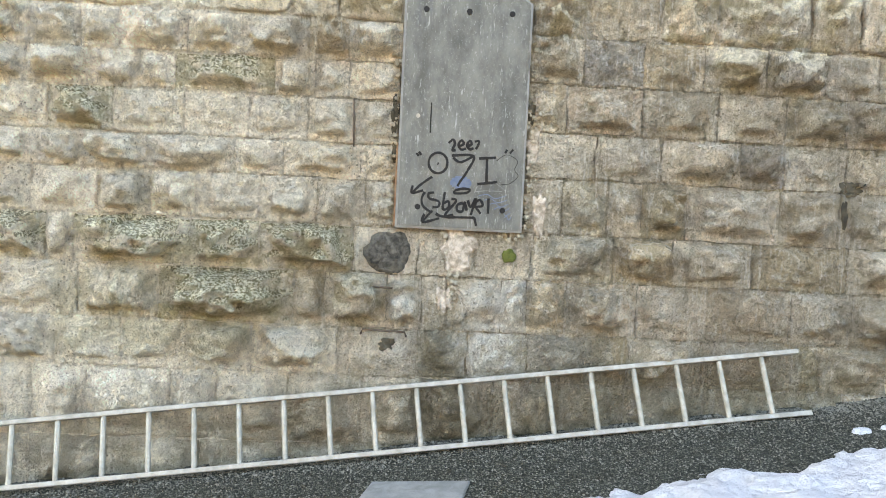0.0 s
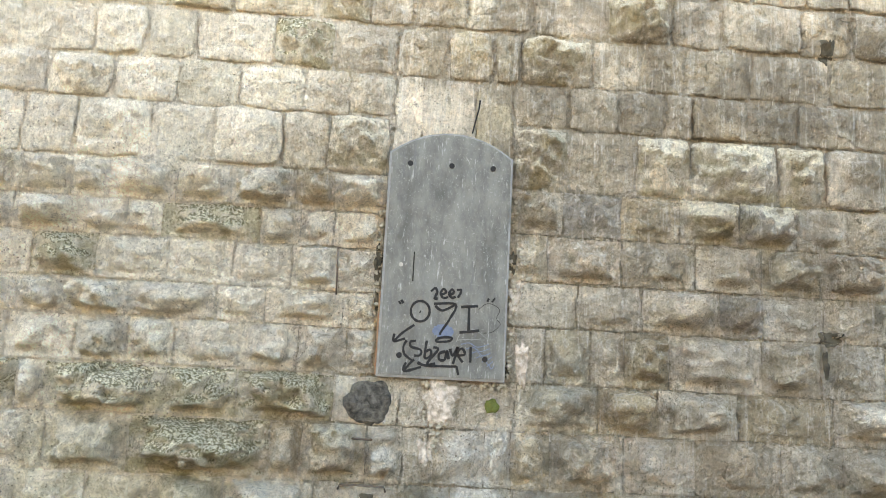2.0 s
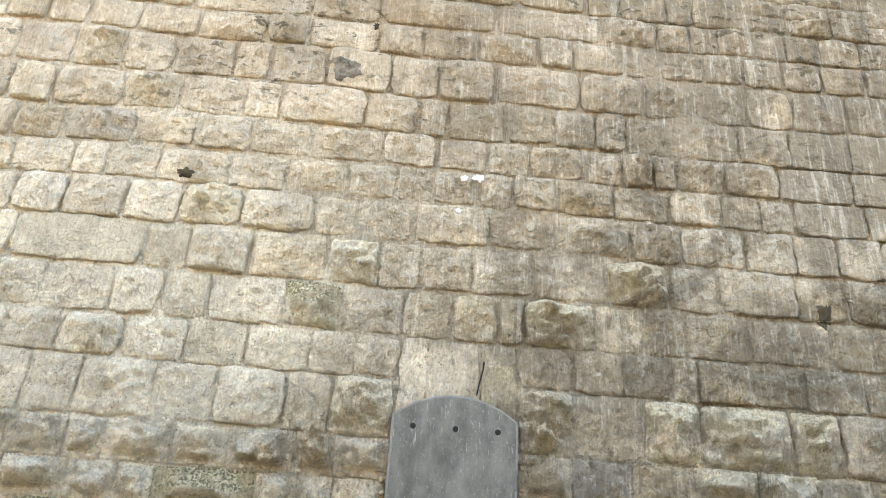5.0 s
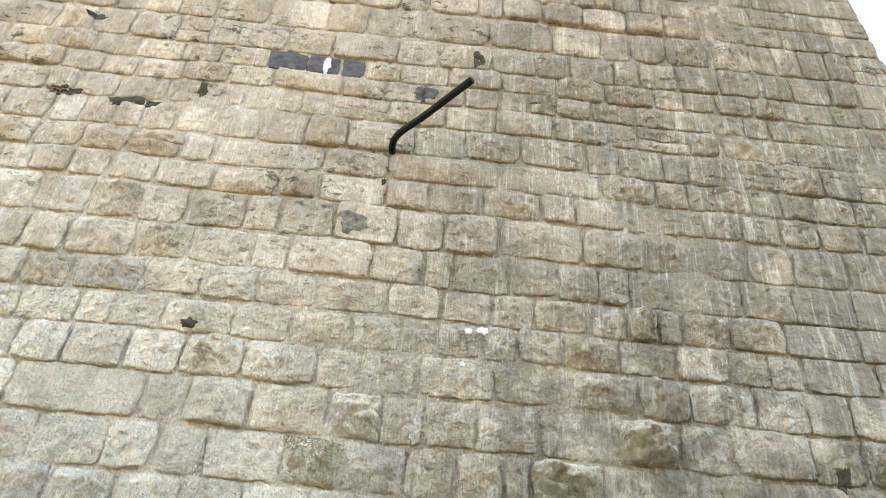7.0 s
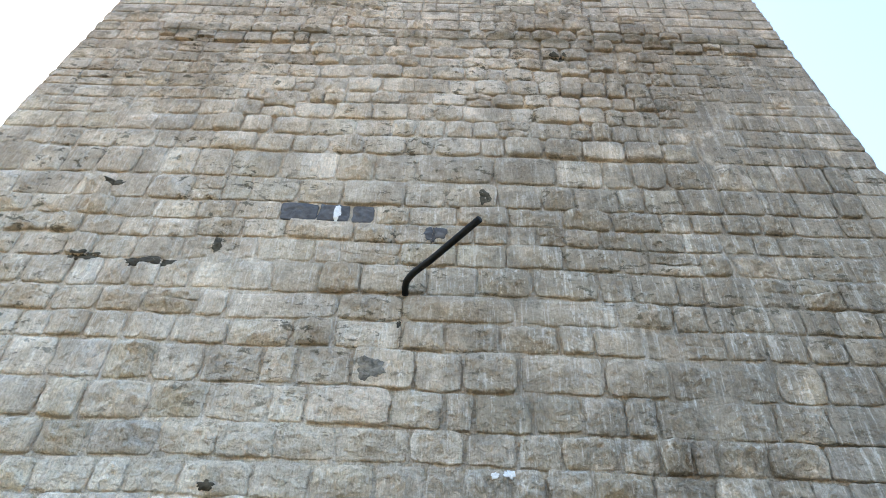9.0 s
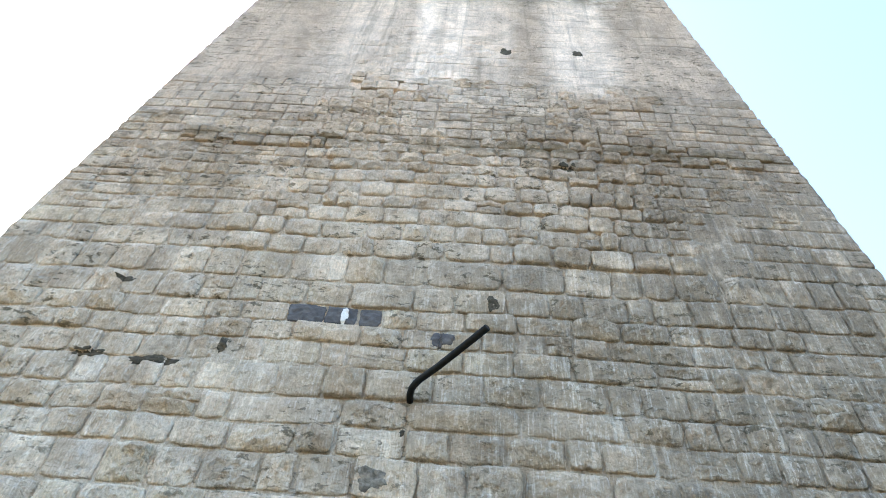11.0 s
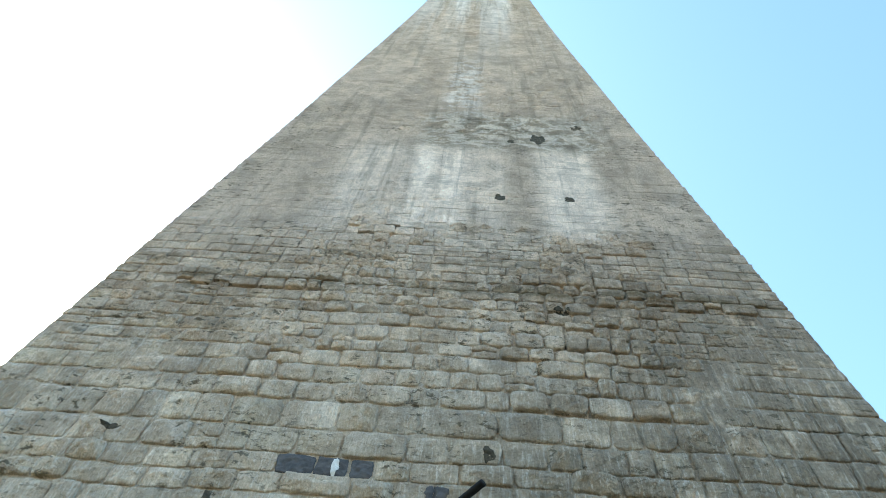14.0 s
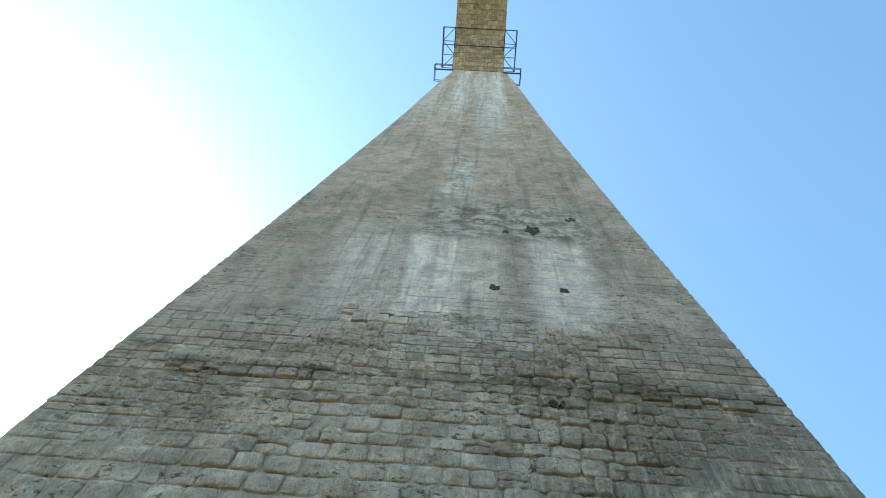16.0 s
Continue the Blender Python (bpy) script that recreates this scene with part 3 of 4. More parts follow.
def lay_block(u0, u1, v0, v1, gap, near):
    counter[0] += 1
    seed = counter[0] * 1.37
    pick = random.random()
    kind, rim, rough = 0, 0.0, 0.022
    u, v = (u0 + u1) / 2, (v0 + v1) / 2
    bulge = 0.035 + 0.13 * pick ** 1.7 if v < 2.75 else (0.018 + 0.032 * pick + 0.06 * pick ** 6 if v < 6 else 0.014 + 0.028 * pick + 0.05 * pick ** 6)
    rough = 0.022 if v < 2.75 else 0.019
    edge_block = abs(u - MIDDLE) + (u1 - u0) / 2 > half_width(v) - 0.2
    if v > 9:
        broken = noise.noise(Vector((u * 0.35, v * 0.35, 5.0))) + (0.35 if abs(u - 0.2 + 1.6 * noise.noise(Vector((v * 0.9, 0.0, 2.0)))) < 2.5 and (v < 14.3 or 18.8 < v < 28) else -0.1) - (0.0 if v < 12.5 else 0.15)
        bulge = (0.014 + 0.034 * pick if v < 14 else 0.01 + 0.03 * pick) if broken > 0 else (0.012 + 0.014 * pick if v < 13 else 0.006 * pick)
        if broken > 0:
            rough = 0.03 if v < 12 else 0.042 if v < 14.5 else 0.02
        elif v > 12.5:
            rough = 0.004
        rim = max(0.0, broken) * (0.06 if v < 12 else 0.11 if v < 14.5 else 0.02) * random.random()
        if 11.55 < v < 12.15 and (-4.3 < u < -1.9 or u > 2.7):
            rim = 0.03 + 0.02 * random.random()
    if edge_block:
        bulge, rim, rough = 0.012, 0.0, 0.012
    for a, b, c, d in SMOOTH:
        if a < u < b and c < v < d:
            bulge, rough, rim = 0.004, 0.004, 0.02
    if any(u0 < p < u1 and v0 < q < v1 for p, q in FLAT):
        bulge, rough = 0.008, 0.008
    found = marked(u0, u1, v0, v1)
    if found:
        bulge, kind = (1.45 if v < 2.75 else 1.05) * found[0], found[1]
        rough = 0.03 if v < 2.75 else 0.02
    elif 2.75 < v < 9 and bulge > 0.02:
        rim = 0.035 * random.random() ** 3
    if v < 0.6:
        bulge, rough = min(bulge, 0.075), 0.02
    g = gap / 2
    a, b, c, d = u0 + 0.65 * g, u1 - 0.65 * g, v0 + g, v1 - g
    corner = 0.012 if v < 2.7 else random.uniform(0.06, 0.16) if 8.5 < v < 12 and abs(u) < 2.6 else random.uniform(0.03, 0.10) if v < 12 else random.uniform(0.0, 0.05) if v < 14 else 0.0
    if 2.75 < v < 12 and not found and bulge > 0.02:
        a, b, c, d = a + random.uniform(-0.004, 0.014), b - random.uniform(-0.004, 0.014), c + random.uniform(-0.004, 0.01), d - random.uniform(-0.004, 0.012)
    slate = 7.67 < v < 7.97 and -1.89 < u0 and u1 < -0.89
    if near or slate:
        verts, faces = block(a, b, c, d, bulge, 26, 18, seed, rim, rough, corner, v < 2.75)
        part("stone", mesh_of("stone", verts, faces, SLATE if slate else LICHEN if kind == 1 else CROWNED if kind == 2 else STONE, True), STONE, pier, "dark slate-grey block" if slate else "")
    else:
        n = 16 if v < 9 else 10 if v < 14 else 3
        verts, faces = block(a, b, c, d, bulge, n, 11 if v < 9 else 7 if v < 14 else 2, seed, rim, rough, corner)
        if v < 14:
            gather(rest_verts, rest_faces, verts, faces)
        else:
            gather(high_verts, high_faces, verts, faces)
    if v < 22:
        gather(skin_verts, skin_faces, verts, faces)


def stone_length(u, v):
    if v < 6:
        return random.uniform(0.28, 0.60)
    if 9 < v < 15 and abs(u) < 2.8:
        return random.uniform(0.20, 0.44)
    return random.uniform(0.24, 0.52)


def course(v0, v1, joints, gap=0.011, left=True, right=True):
    """One course: the blocks between the given joints, and others out to the pier's edges."""
    h = half_width(v1)
    for u0, u1 in zip(joints, joints[1:]):
        add_block(u0, u1, v0, v1, gap, v0 < 6.0 and u0 > -3.4 and u1 < 3.5)
    if left:
        u = joints[0]
        while u > MIDDLE - h + 0.02:
            step = stone_length(u, v0)
            end = max(u - step, MIDDLE - h)
            if end - (MIDDLE - h) < 0.2:
                end = MIDDLE - h
            add_block(end, u, v0, v1, gap, False)
            u = end
    if right:
        u = joints[-1]
        while u < MIDDLE + h - 0.02:
            end = min(u + stone_length(u, v0), MIDDLE + h)
            if MIDDLE + h - end < 0.2:
                end = MIDDLE + h
            add_block(u, end, v0, v1, gap, False)
            u = end


# below the sheet and beside it
course(-0.9, -0.35, (-2.6, -2.0, -1.3))
course(-0.35, 0.02, (-2.95, -2.4, -1.9, -1.3, -0.8, -0.3, 0.2, 0.6))
course(0.02, 0.48, (-2.39, -2.05, -1.50, -1.21, -0.74, -0.25, 0.12, 0.62, 1.05, 1.5, 2.05, 2.6, 3.0))
course(0.48, 0.80, (-2.72, -2.25, -1.82, -1.41, -0.99, -0.43, 0.10, 0.43, 0.83, 1.26, 1.51, 2.01, 2.64, 2.83, 3.3))
course(0.80, 1.16, (-2.7, -2.11, -1.60, -0.73, -0.53, -0.12, 0.11, 0.275, 0.64, 0.81, 1.07, 1.55, 2.03, 2.61, 3.04, 3.4))
course(1.16, 1.47, (-2.75, -2.32, -2.15, -1.41, -0.96, -0.35, 0.08, 0.26, 0.445, 0.83, 1.375, 1.78, 2.32, 2.98, 3.4))
course(1.47, 1.77, (-2.85, -2.42, -2.0, -1.67, -1.385, -0.97, -0.60, -0.29, -0.09), right=False)
course(1.77, 2.0, (-2.8, -2.39, -2.09, -1.70, -1.14, -0.83, -0.32, -0.09), right=False)
course(2.0, 2.29, (-2.8, -2.33, -1.92, -1.475, -1.06, -0.68, -0.37, -0.09), right=False)
course(2.29, 2.53, (-2.85, -2.48, -2.07, -1.77, -1.54, -0.90, -0.64, -0.42, -0.09), right=False)
course(1.47, 1.84, (0.75, 1.015, 1.32, 1.545, 1.85, 2.485, 2.9, 3.35), left=False)
course(1.84, 2.14, (0.75, 1.22, 1.66, 2.2, 2.5, 2.93, 3.3), left=False)
course(2.14, 2.46, (0.75, 1.01, 1.515, 2.03, 2.49, 2.91, 3.4), left=False)
course(2.46, 2.77, (0.75, 1.11, 1.51, 1.92, 2.34, 2.75, 3.11, 3.45), left=False)
course(2.53, 2.80, (-2.85, -2.46, -2.14, -1.90, -1.465, -1.115, -0.69, -0.43, -0.09), right=False)
course(2.80, 3.20, (-2.9, -2.5, -2.15, -1.67, -1.26, -0.81, -0.50, -0.09), right=False)
course(2.77, 3.20, (0.75, 1.125, 1.61, 1.99, 2.615, 2.955, 3.37), left=False)
# whole courses over the sheet
course(3.20, 3.51, (-2.75, -2.37, -1.95, -1.52, -1.12, -0.69, -0.38, -0.07), right=False)
course(3.20, 3.51, (0.74, 1.124, 1.47, 1.81, 2.0, 2.39, 2.76, 3.18), left=False)
for u0, u1 in ((-0.07, 0.12), (0.12, 0.49), (0.49, 0.74)):
    add_block(u0, u1, 2.86, 3.51, 0.012, True)
course(3.51, 3.87, (-3.0, -2.59, -2.11, -1.765, -1.435, -0.91, -0.51, -0.07, 0.27, 0.59, 0.775, 1.29, 1.62, 1.95, 2.41, 3.0, 3.45), 0.023)
course(3.87, 4.24, (-2.9, -1.97, -1.65, -1.21, -0.65, -0.28, 0.02, 0.39, 0.85, 1.39, 1.84, 2.22, 2.8, 3.17), 0.023)
course(4.24, 4.59, (-3.0, -2.62, -2.19, -1.79, -1.34, -0.81, -0.50, -0.06, 0.5, 1.055, 1.59, 1.96, 2.46, 2.84, 3.17), 0.023)
course(4.59, 4.90, (-3.1, -2.67, -2.41, -2.02, -1.49, -1.055, -0.595, -0.215, 0.06, 0.425, 0.68, 1.01, 1.47, 1.89, 2.31, 2.62, 2.9, 3.46), 0.023)
course(4.90, 5.22, (-3.2, -2.82, -2.27, -1.82, -1.38, -0.91, -0.36, 0.07, 0.47, 0.81, 1.24, 1.55, 1.78, 1.98, 2.37, 2.8, 3.4), 0.023)
course(5.22, 5.60, (-3.0, -2.45, -2.01, -1.5, -1.2, -0.53, -0.1, 0.136, 0.6, 1.0, 1.34, 1.58, 1.95, 2.52, 2.94, 3.45), 0.023)
course(5.60, 6.02, (-3.4, -2.95, -2.55, -2.14, -1.64, -1.35, -0.89, -0.36, 0.05, 0.51, 1.23, 1.76, 2.2, 2.64, 3.03, 3.5), 0.023)
course(6.02, 6.34, (-2.5, -2.01, -1.44, -1.08, -0.49, -0.12, 0.37, 0.88, 1.17), 0.023)
course(6.34, 6.66, (-2.09, -1.1, -0.5, 0.5, 1.43), 0.023)
course(6.66, 7.05, (-2.17, -1.76, -1.32, -0.93, -0.31, 0.16, 0.69, 1.3), 0.023)
course(7.05, 7.38, (-1.98, -1.42, -1.16, -0.59, -0.04, 0.45, 1.01, 1.55), 0.023)
course(7.38, 7.67, (-2.2, -1.76, -1.08, -0.66, -0.27, 0.12, 0.47, 0.77), 0.023)
course(7.67, 7.97, (-2.34, -1.88, -1.48, -1.14, -0.9, -0.54, -0.04, 0.48, 1.03), 0.023)
course(7.97, 8.38, (-2.26, -1.74, -1.27, -0.61, -0.17, 0.37, 0.83, 1.2), 0.023)
course(8.38, 8.88, (-2.58, -2.03, -1.39, -0.97, -0.51, 0.34, 1.02, 1.54), 0.023)
course(8.88, 9.24, (-2.39, -1.98, -1.53, -1.14, -0.66, -0.33, 0.2, 0.47, 0.91), 0.023)
course(9.24, 9.59, (-2.64, -2.28, -1.84, -1.28, -0.87, -0.56, -0.22, 0.1, 0.4, 0.77, 1.26), 0.023)
course(9.59, 9.94, (-2.84, -2.48, -2.07, -1.59, -1.12, -0.7, -0.38, -0.02, 0.57, 0.83, 1.39), 0.023)
v = 9.94
while v < TOP - 0.2:
    high = random.uniform(0.27, 0.40) if v < 16 else random.uniform(0.30, 0.48)
    top = min(v + high, TOP)
    start = MIDDLE + random.uniform(-0.4, 0.4)
    course(v, top, (start, start + random.uniform(0.35, 0.6)), 0.026 if v < 12 else 0.018 if v < 13 else 0.008)
    v = top
tagged(part("stone_courses", mesh_of("stone_courses", rest_verts, rest_faces, STONE_FAR, True), STONE_FAR, pier, "upper courses of grey-beige limestone"), kind="stuff")
tagged(part("high_courses", mesh_of("high_courses", high_verts, high_faces, STONE_FAR), STONE_FAR, pier, "smooth high courses of stained limestone"), kind="stuff")
SKIN = BVHTree.FromPolygons(skin_verts, skin_faces)


def skin(u, v):
    """The depth of the stone surface at a place on the face."""
    hit = SKIN.ray_cast(Vector((u, -2.0, v)), Vector((0.0, 1.0, 0.0)))[0]
    return min(hit.y if hit is not None else 0.01, mortar_depth(u, v))




# ---- the arch that springs from the pier's head ----
ARCH = plain_material("arch_stone", (0.34, 0.305, 0.26), (0.16, 0.142, 0.115), 0.9, 0.95, 0.0, 1.0, 0.15, 5.0)


def voussoir_material():
    m = Nodes("voussoir_stone", 0.95)
    pick = m.geo.outputs["Random Per Island"]
    base = m.mix(pick, (0.60, 0.545, 0.47), (0.34, 0.30, 0.255))
    base = m.mix(m.span(m.noise(2.5, 5.0, 0.65), 0.42, 0.62, 0.0, 0.6), base, (0.26, 0.215, 0.155))
    return m.done(base, m.bump(m.noise(5.0, 5.0, 0.6), 1.0, 0.15))


VOUSSOIR = voussoir_material()


def arch():
    ob = thing("bridge_arch", "stone underside of a slender bridge arch high overhead", "bridge arch", FACE, kind="structure")
    verts, faces = [], []
    r, tilt = 14.0, radians(40)
    cy, cz = -r * math.cos(tilt), TOP - r * math.sin(tilt)
    n = 40
    for i in range(n + 1):
        a = tilt + (math.pi - 2 * tilt) * i / n
        for rr in (r, r + 1.1):
            y, z = cy + rr * math.cos(a), cz + rr * math.sin(a)
            verts += [(MIDDLE - 0.22 - 2.12, y, z), (MIDDLE - 0.22 + 2.12, y, z)]
    for i in range(n):
        a, b = 4 * i, 4 * i + 4
        faces += [(a, a + 1, b + 1, b), (a + 3, a + 2, b + 2, b + 3), (a + 2, a, b, b + 2), (a + 1, a + 3, b + 3, b + 1)]
    faces += [(0, 2, 3, 1), (4 * n + 1, 4 * n + 3, 4 * n + 2, 4 * n)]
    stones_v, stones_f = [], []
    rows = 52
    for i in range(rows):
        cuts = [-2.12 + 4.24 * min(1.0, max(0.0, (k + (0.5 if i % 2 else 0.0) + random.uniform(-0.12, 0.12)) / 8)) for k in range(-1, 10)]
        a0, a1 = (tilt + (math.pi - 2 * tilt) * (i + f) / rows for f in (0.03, 0.97))
        for u0, u1 in zip(cuts, cuts[1:]):
            if u1 - u0 > 0.1:
                rr = r - random.uniform(0.02, 0.07)
                corners = [(MIDDLE - 0.22 + u, cy + q * math.cos(a), cz + q * math.sin(a)) for q in (rr, r + 0.05) for a in (a0, a1) for u in (u0 + 0.015, u1 - 0.015)]
                gather(stones_v, stones_f, corners, [(0, 2, 3, 1), (0, 1, 5, 4), (2, 6, 7, 3), (0, 4, 6, 2), (1, 3, 7, 5)])
    tagged(part("voussoir_stones", mesh_of("voussoir_stones", stones_v, stones_f, VOUSSOIR), VOUSSOIR, ob, "rows of pale rough stones lining the arch"), kind="stuff")
    part("barrel", mesh_of("barrel", verts, faces, ARCH), ARCH, ob)
    return ob


arch()


# ---- the ground ----
def ground():
    steps = [-3000, -1400, -800, -500, -350, -250, -180, -130, -90, -60, -45, -35, -28, -20, -15] + list(np.linspace(-9, 9, 61)) + [15, 25, 45, 90, 250, 800, 3000]
    verts = [(x, y, ground_height(x, y) + (0.012 * noise.noise(Vector((x * 1.6, y * 1.6, 0))) if abs(x) < 9 and abs(y) < 9 else 0)) for y in steps for x in steps]
    n = len(steps)
    faces = [(j * n + i, j * n + i + 1, (j + 1) * n + i + 1, (j + 1) * n + i) for j in range(n - 1) for i in range(n - 1)]
    ob = new("ground", mesh_of("ground", verts, faces, GROUND, True))
    return tagged(ob, "dark wet asphalt strewn with fine gravel along a wall", "ground", kind="structure")


ground()


# ---- the ladder ----
def ladder():
    slope = math.atan(0.13)
    tip = math.atan2(0.13, 0.375)
    m = FACE @ pose(-2.452, -0.10, 0.115, 0, -math.degrees(slope), 0) @ pose(0, 0, 0, -math.degrees(tip), 0, 0)
    ob = thing("ladder", "long aluminium ladder lying on its side against the stone wall", "ladder", m)
    width, pitch = 0.40, 0.2861
    for z in (0.0, -width):
        part("rail", box(-3 * pitch, 17 * pitch + 0.25, -0.028, 0.028, z - 0.016, z + 0.016, 0.005), ALUMINIUM, ob)
    for i in range(-2, 18):
        bm = bmesh.new()
        rod(bm, (i * pitch, 0, -0.01), (i * pitch, 0, -width + 0.01), 0.0175, 10)
        part("rung", bm, ALUMINIUM, ob, smooth=False)
    return ob


ladder()


# ---- the sheet-metal cover ----
def cover():
    ob = thing("metal_cover", "grey galvanised sheet-metal cover with arched top and scrawled black marker", "metal cover", FACE)
    x0, x1, z0, z1, rise = -0.085, 0.745, 1.47, 2.95, 0.155

    def outline(inset):
        a, b, c, d = x0 + inset, x1 - inset, z0 + inset, z1 - inset * 0.4
        pts = [(a, c), (b, c), (b, d)]
        for k in range(1, 12):
            s = k / 12
            pts.append((b + (a - b) * s, d + (rise - inset * 0.6) * (1 - abs(2 * s - 1) ** 2.1)))
        return pts + [(a, d)]

    def plate(inset, y0, y1, name, mat, label=""):
        pts = outline(inset)
        n = len(pts)
        verts = [(x, y0, z) for x, z in pts] + [(x, y1, z) for x, z in pts]
        faces = [tuple(range(n)), tuple(range(2 * n - 1, n - 1, -1))] + [((k + 1) % n, k, n + k, n + (k + 1) % n) for k in range(n)]
        return part(name, mesh_of(name, verts, faces, mat), mat, ob, label)

    plate(0.0, -0.055, 0.02, "frame", ZINC_EDGE, "paler folded edge")
    plate(0.015, -0.068, -0.056, "sheet", ZINC)
    for u, w in ((0.056, 2.877), (0.333, 2.877), (0.61, 2.877), (0.056, 1.611), (0.609, 1.611)):
        bm = bmesh.new()
        rod(bm, (u, -0.06, w), (u, -0.072, w), 0.019, 12)
        part("bolt", bm, INK, ob, "black bolt head")
    bm = bmesh.new()
    rod(bm, (0.033, -0.06, 2.196), (0.033, -0.074, 2.196), 0.014, 14)
    part("lock", bm, ALUMINIUM, ob, "pale round lock")
    part("slot", box(0.112, 0.120, -0.0715, -0.066, 2.09, 2.285), BLACK_PIPE, ob, "dark slot")
    part("hinge", box(0.722, 0.736, -0.075, -0.05, 2.52, 2.64, 0.003), ZINC, ob)
    part("rust_strip", box(x0 - 0.012, x0 - 0.001, -0.05, 0.01, z0 + 0.01, z0 + 0.55, 0.002), RUST, ob, "rust along the edge")

    def stroke(points, width=0.012, material=INK, name="marker_stroke", out=0.0722):
        """A pen stroke lying on the sheet, rounded along its way."""
        pts = [Vector((p[0], p[1])) for p in points]
        if len(pts) > 2:
            fine = []
            for i in range(len(pts) - 1):
                p0, p1, p2, p3 = pts[max(i - 1, 0)], pts[i], pts[i + 1], pts[min(i + 2, len(pts) - 1)]
                for k in range(5):
                    t = k / 5
                    fine.append(0.5 * (2 * p1 + (p2 - p0) * t + (2 * p0 - 5 * p1 + 4 * p2 - p3) * t * t + (3 * p1 - p0 - 3 * p2 + p3) * t ** 3))
            pts = fine + [pts[-1]]
        verts, faces = [], []
        for i, p in enumerate(pts):
            way = (pts[min(i + 1, len(pts) - 1)] - pts[max(i - 1, 0)]).normalized()
            side = Vector((-way.y, way.x)) * width * 0.78 * (0.85 + 0.3 * noise.noise(Vector((p.x * 30, p.y * 30, 0))))
            verts += [(p.x + side.x, -out, p.y + side.y), (p.x - side.x, -out, p.y - side.y)]
            if i:
                faces.append((2 * i - 2, 2 * i - 1, 2 * i + 1, 2 * i))
        part(name, mesh_of(name, verts, faces, material), material, ob)

    stroke([(0.176 + 0.061 * math.cos(a * math.tau / 14), 1.899 + 0.066 * math.sin(a * math.tau / 14)) for a in range(15)])
    stroke([(0.172, 1.896), (0.180, 1.893)], 0.0135)
    stroke([(0.262, 1.951), (0.404, 1.955), (0.368, 1.857), (0.322, 1.782), (0.309, 1.754)])
    stroke([(0.271, 1.939), (0.32, 1.911), (0.399, 1.952)])
    stroke([(0.289, 1.725), (0.337, 1.74), (0.389, 1.738), (0.371, 1.716), (0.298, 1.709), (0.289, 1.725)])
    stroke([(0.44, 1.941), (0.55, 1.952)], 0.0125)
    stroke([(0.492, 1.944), (0.496, 1.788)], 0.0125)
    stroke([(0.437, 1.775), (0.566, 1.795)], 0.0125)
    stroke([(0.034, 1.957), (0.049, 1.937)])
    stroke([(0.049, 1.966), (0.065, 1.944)])
    stroke([(0.62, 2.007), (0.608, 1.984)])
    stroke([(0.66, 2.01), (0.639, 1.984)])
    stroke([(0.239, 2.03), (0.265, 2.055), (0.279, 2.029), (0.265, 1.986), (0.286, 1.988)], 0.0125)
    stroke([(0.299, 2.011), (0.336, 2.029), (0.321, 2.053), (0.302, 2.022), (0.321, 1.993), (0.352, 2.001)], 0.0125)
    stroke([(0.359, 2.014), (0.387, 2.031), (0.376, 2.053), (0.358, 2.025), (0.376, 1.997), (0.401, 2.006)], 0.0125)
    stroke([(0.406, 2.048), (0.434, 2.053), (0.431, 2.029), (0.415, 1.999)], 0.0125)
    stroke([(0.143, 1.809), (0.07, 1.754), (0.017, 1.698)])
    stroke([(0.019, 1.746), (0.017, 1.698), (0.088, 1.718)])
    stroke([(0.1, 1.707), (0.081, 1.666), (0.091, 1.618), (0.138, 1.583)], 0.0125)
    stroke([(0.161, 1.707), (0.126, 1.7), (0.131, 1.668), (0.193, 1.651), (0.19, 1.618), (0.153, 1.612)], 0.0125)
    stroke([(0.229, 1.713), (0.221, 1.605), (0.259, 1.617), (0.254, 1.655), (0.226, 1.641)], 0.0125)
    stroke([(0.273, 1.672), (0.304, 1.658), (0.236, 1.564), (0.291, 1.57)], 0.0125)
    stroke([(0.35, 1.65), (0.313, 1.632), (0.318, 1.594), (0.351, 1.599), (0.361, 1.654), (0.376, 1.6)], 0.0135)
    stroke([(0.381, 1.668), (0.4, 1.624), (0.432, 1.683), (0.404, 1.572)], 0.0125)
    stroke([(0.424, 1.627), (0.478, 1.637), (0.457, 1.675), (0.43, 1.638), (0.468, 1.585)], 0.0125)
    stroke([(0.515, 1.687), (0.516, 1.587)], 0.0125)
    stroke([(0.176, 1.571), (0.233, 1.554), (0.427, 1.557)], 0.0135)
    stroke([(0.427, 1.56), (0.443, 1.503)], 0.0125)
    stroke([(0.154, 1.589), (0.12, 1.552), (0.093, 1.512)])
    stroke([(0.103, 1.567), (0.093, 1.512), (0.201, 1.543)])
    for k in range(7):  # blue rubbed-in patch
        w = 1.745 + 0.011 * k
        r = 0.07 * math.sqrt(max(0.05, 1 - ((k - 3) / 3.6) ** 2))
        stroke([(0.33 - r, w), (0.33, w + 0.006), (0.33 + r, w - 0.002)], 0.010, BLUE_INK, "blue_smear", 0.0712)
    stroke([(0.419, 1.715), (0.449, 1.773), (0.528, 1.801), (0.621, 1.741)], 0.0025, ZINC_EDGE, "pale_scratch", 0.0718)
    stroke([(0.425, 1.725), (0.50, 1.735), (0.60, 1.735)], 0.0025, ZINC_EDGE, "pale_scratch", 0.0718)
    stroke([(0.554, 1.931), (0.617, 1.974), (0.691, 1.938), (0.675, 1.88), (0.70, 1.84), (0.65, 1.79), (0.594, 1.78)], 0.0025, BLACK_PIPE, "thin_scrawl", 0.0716)
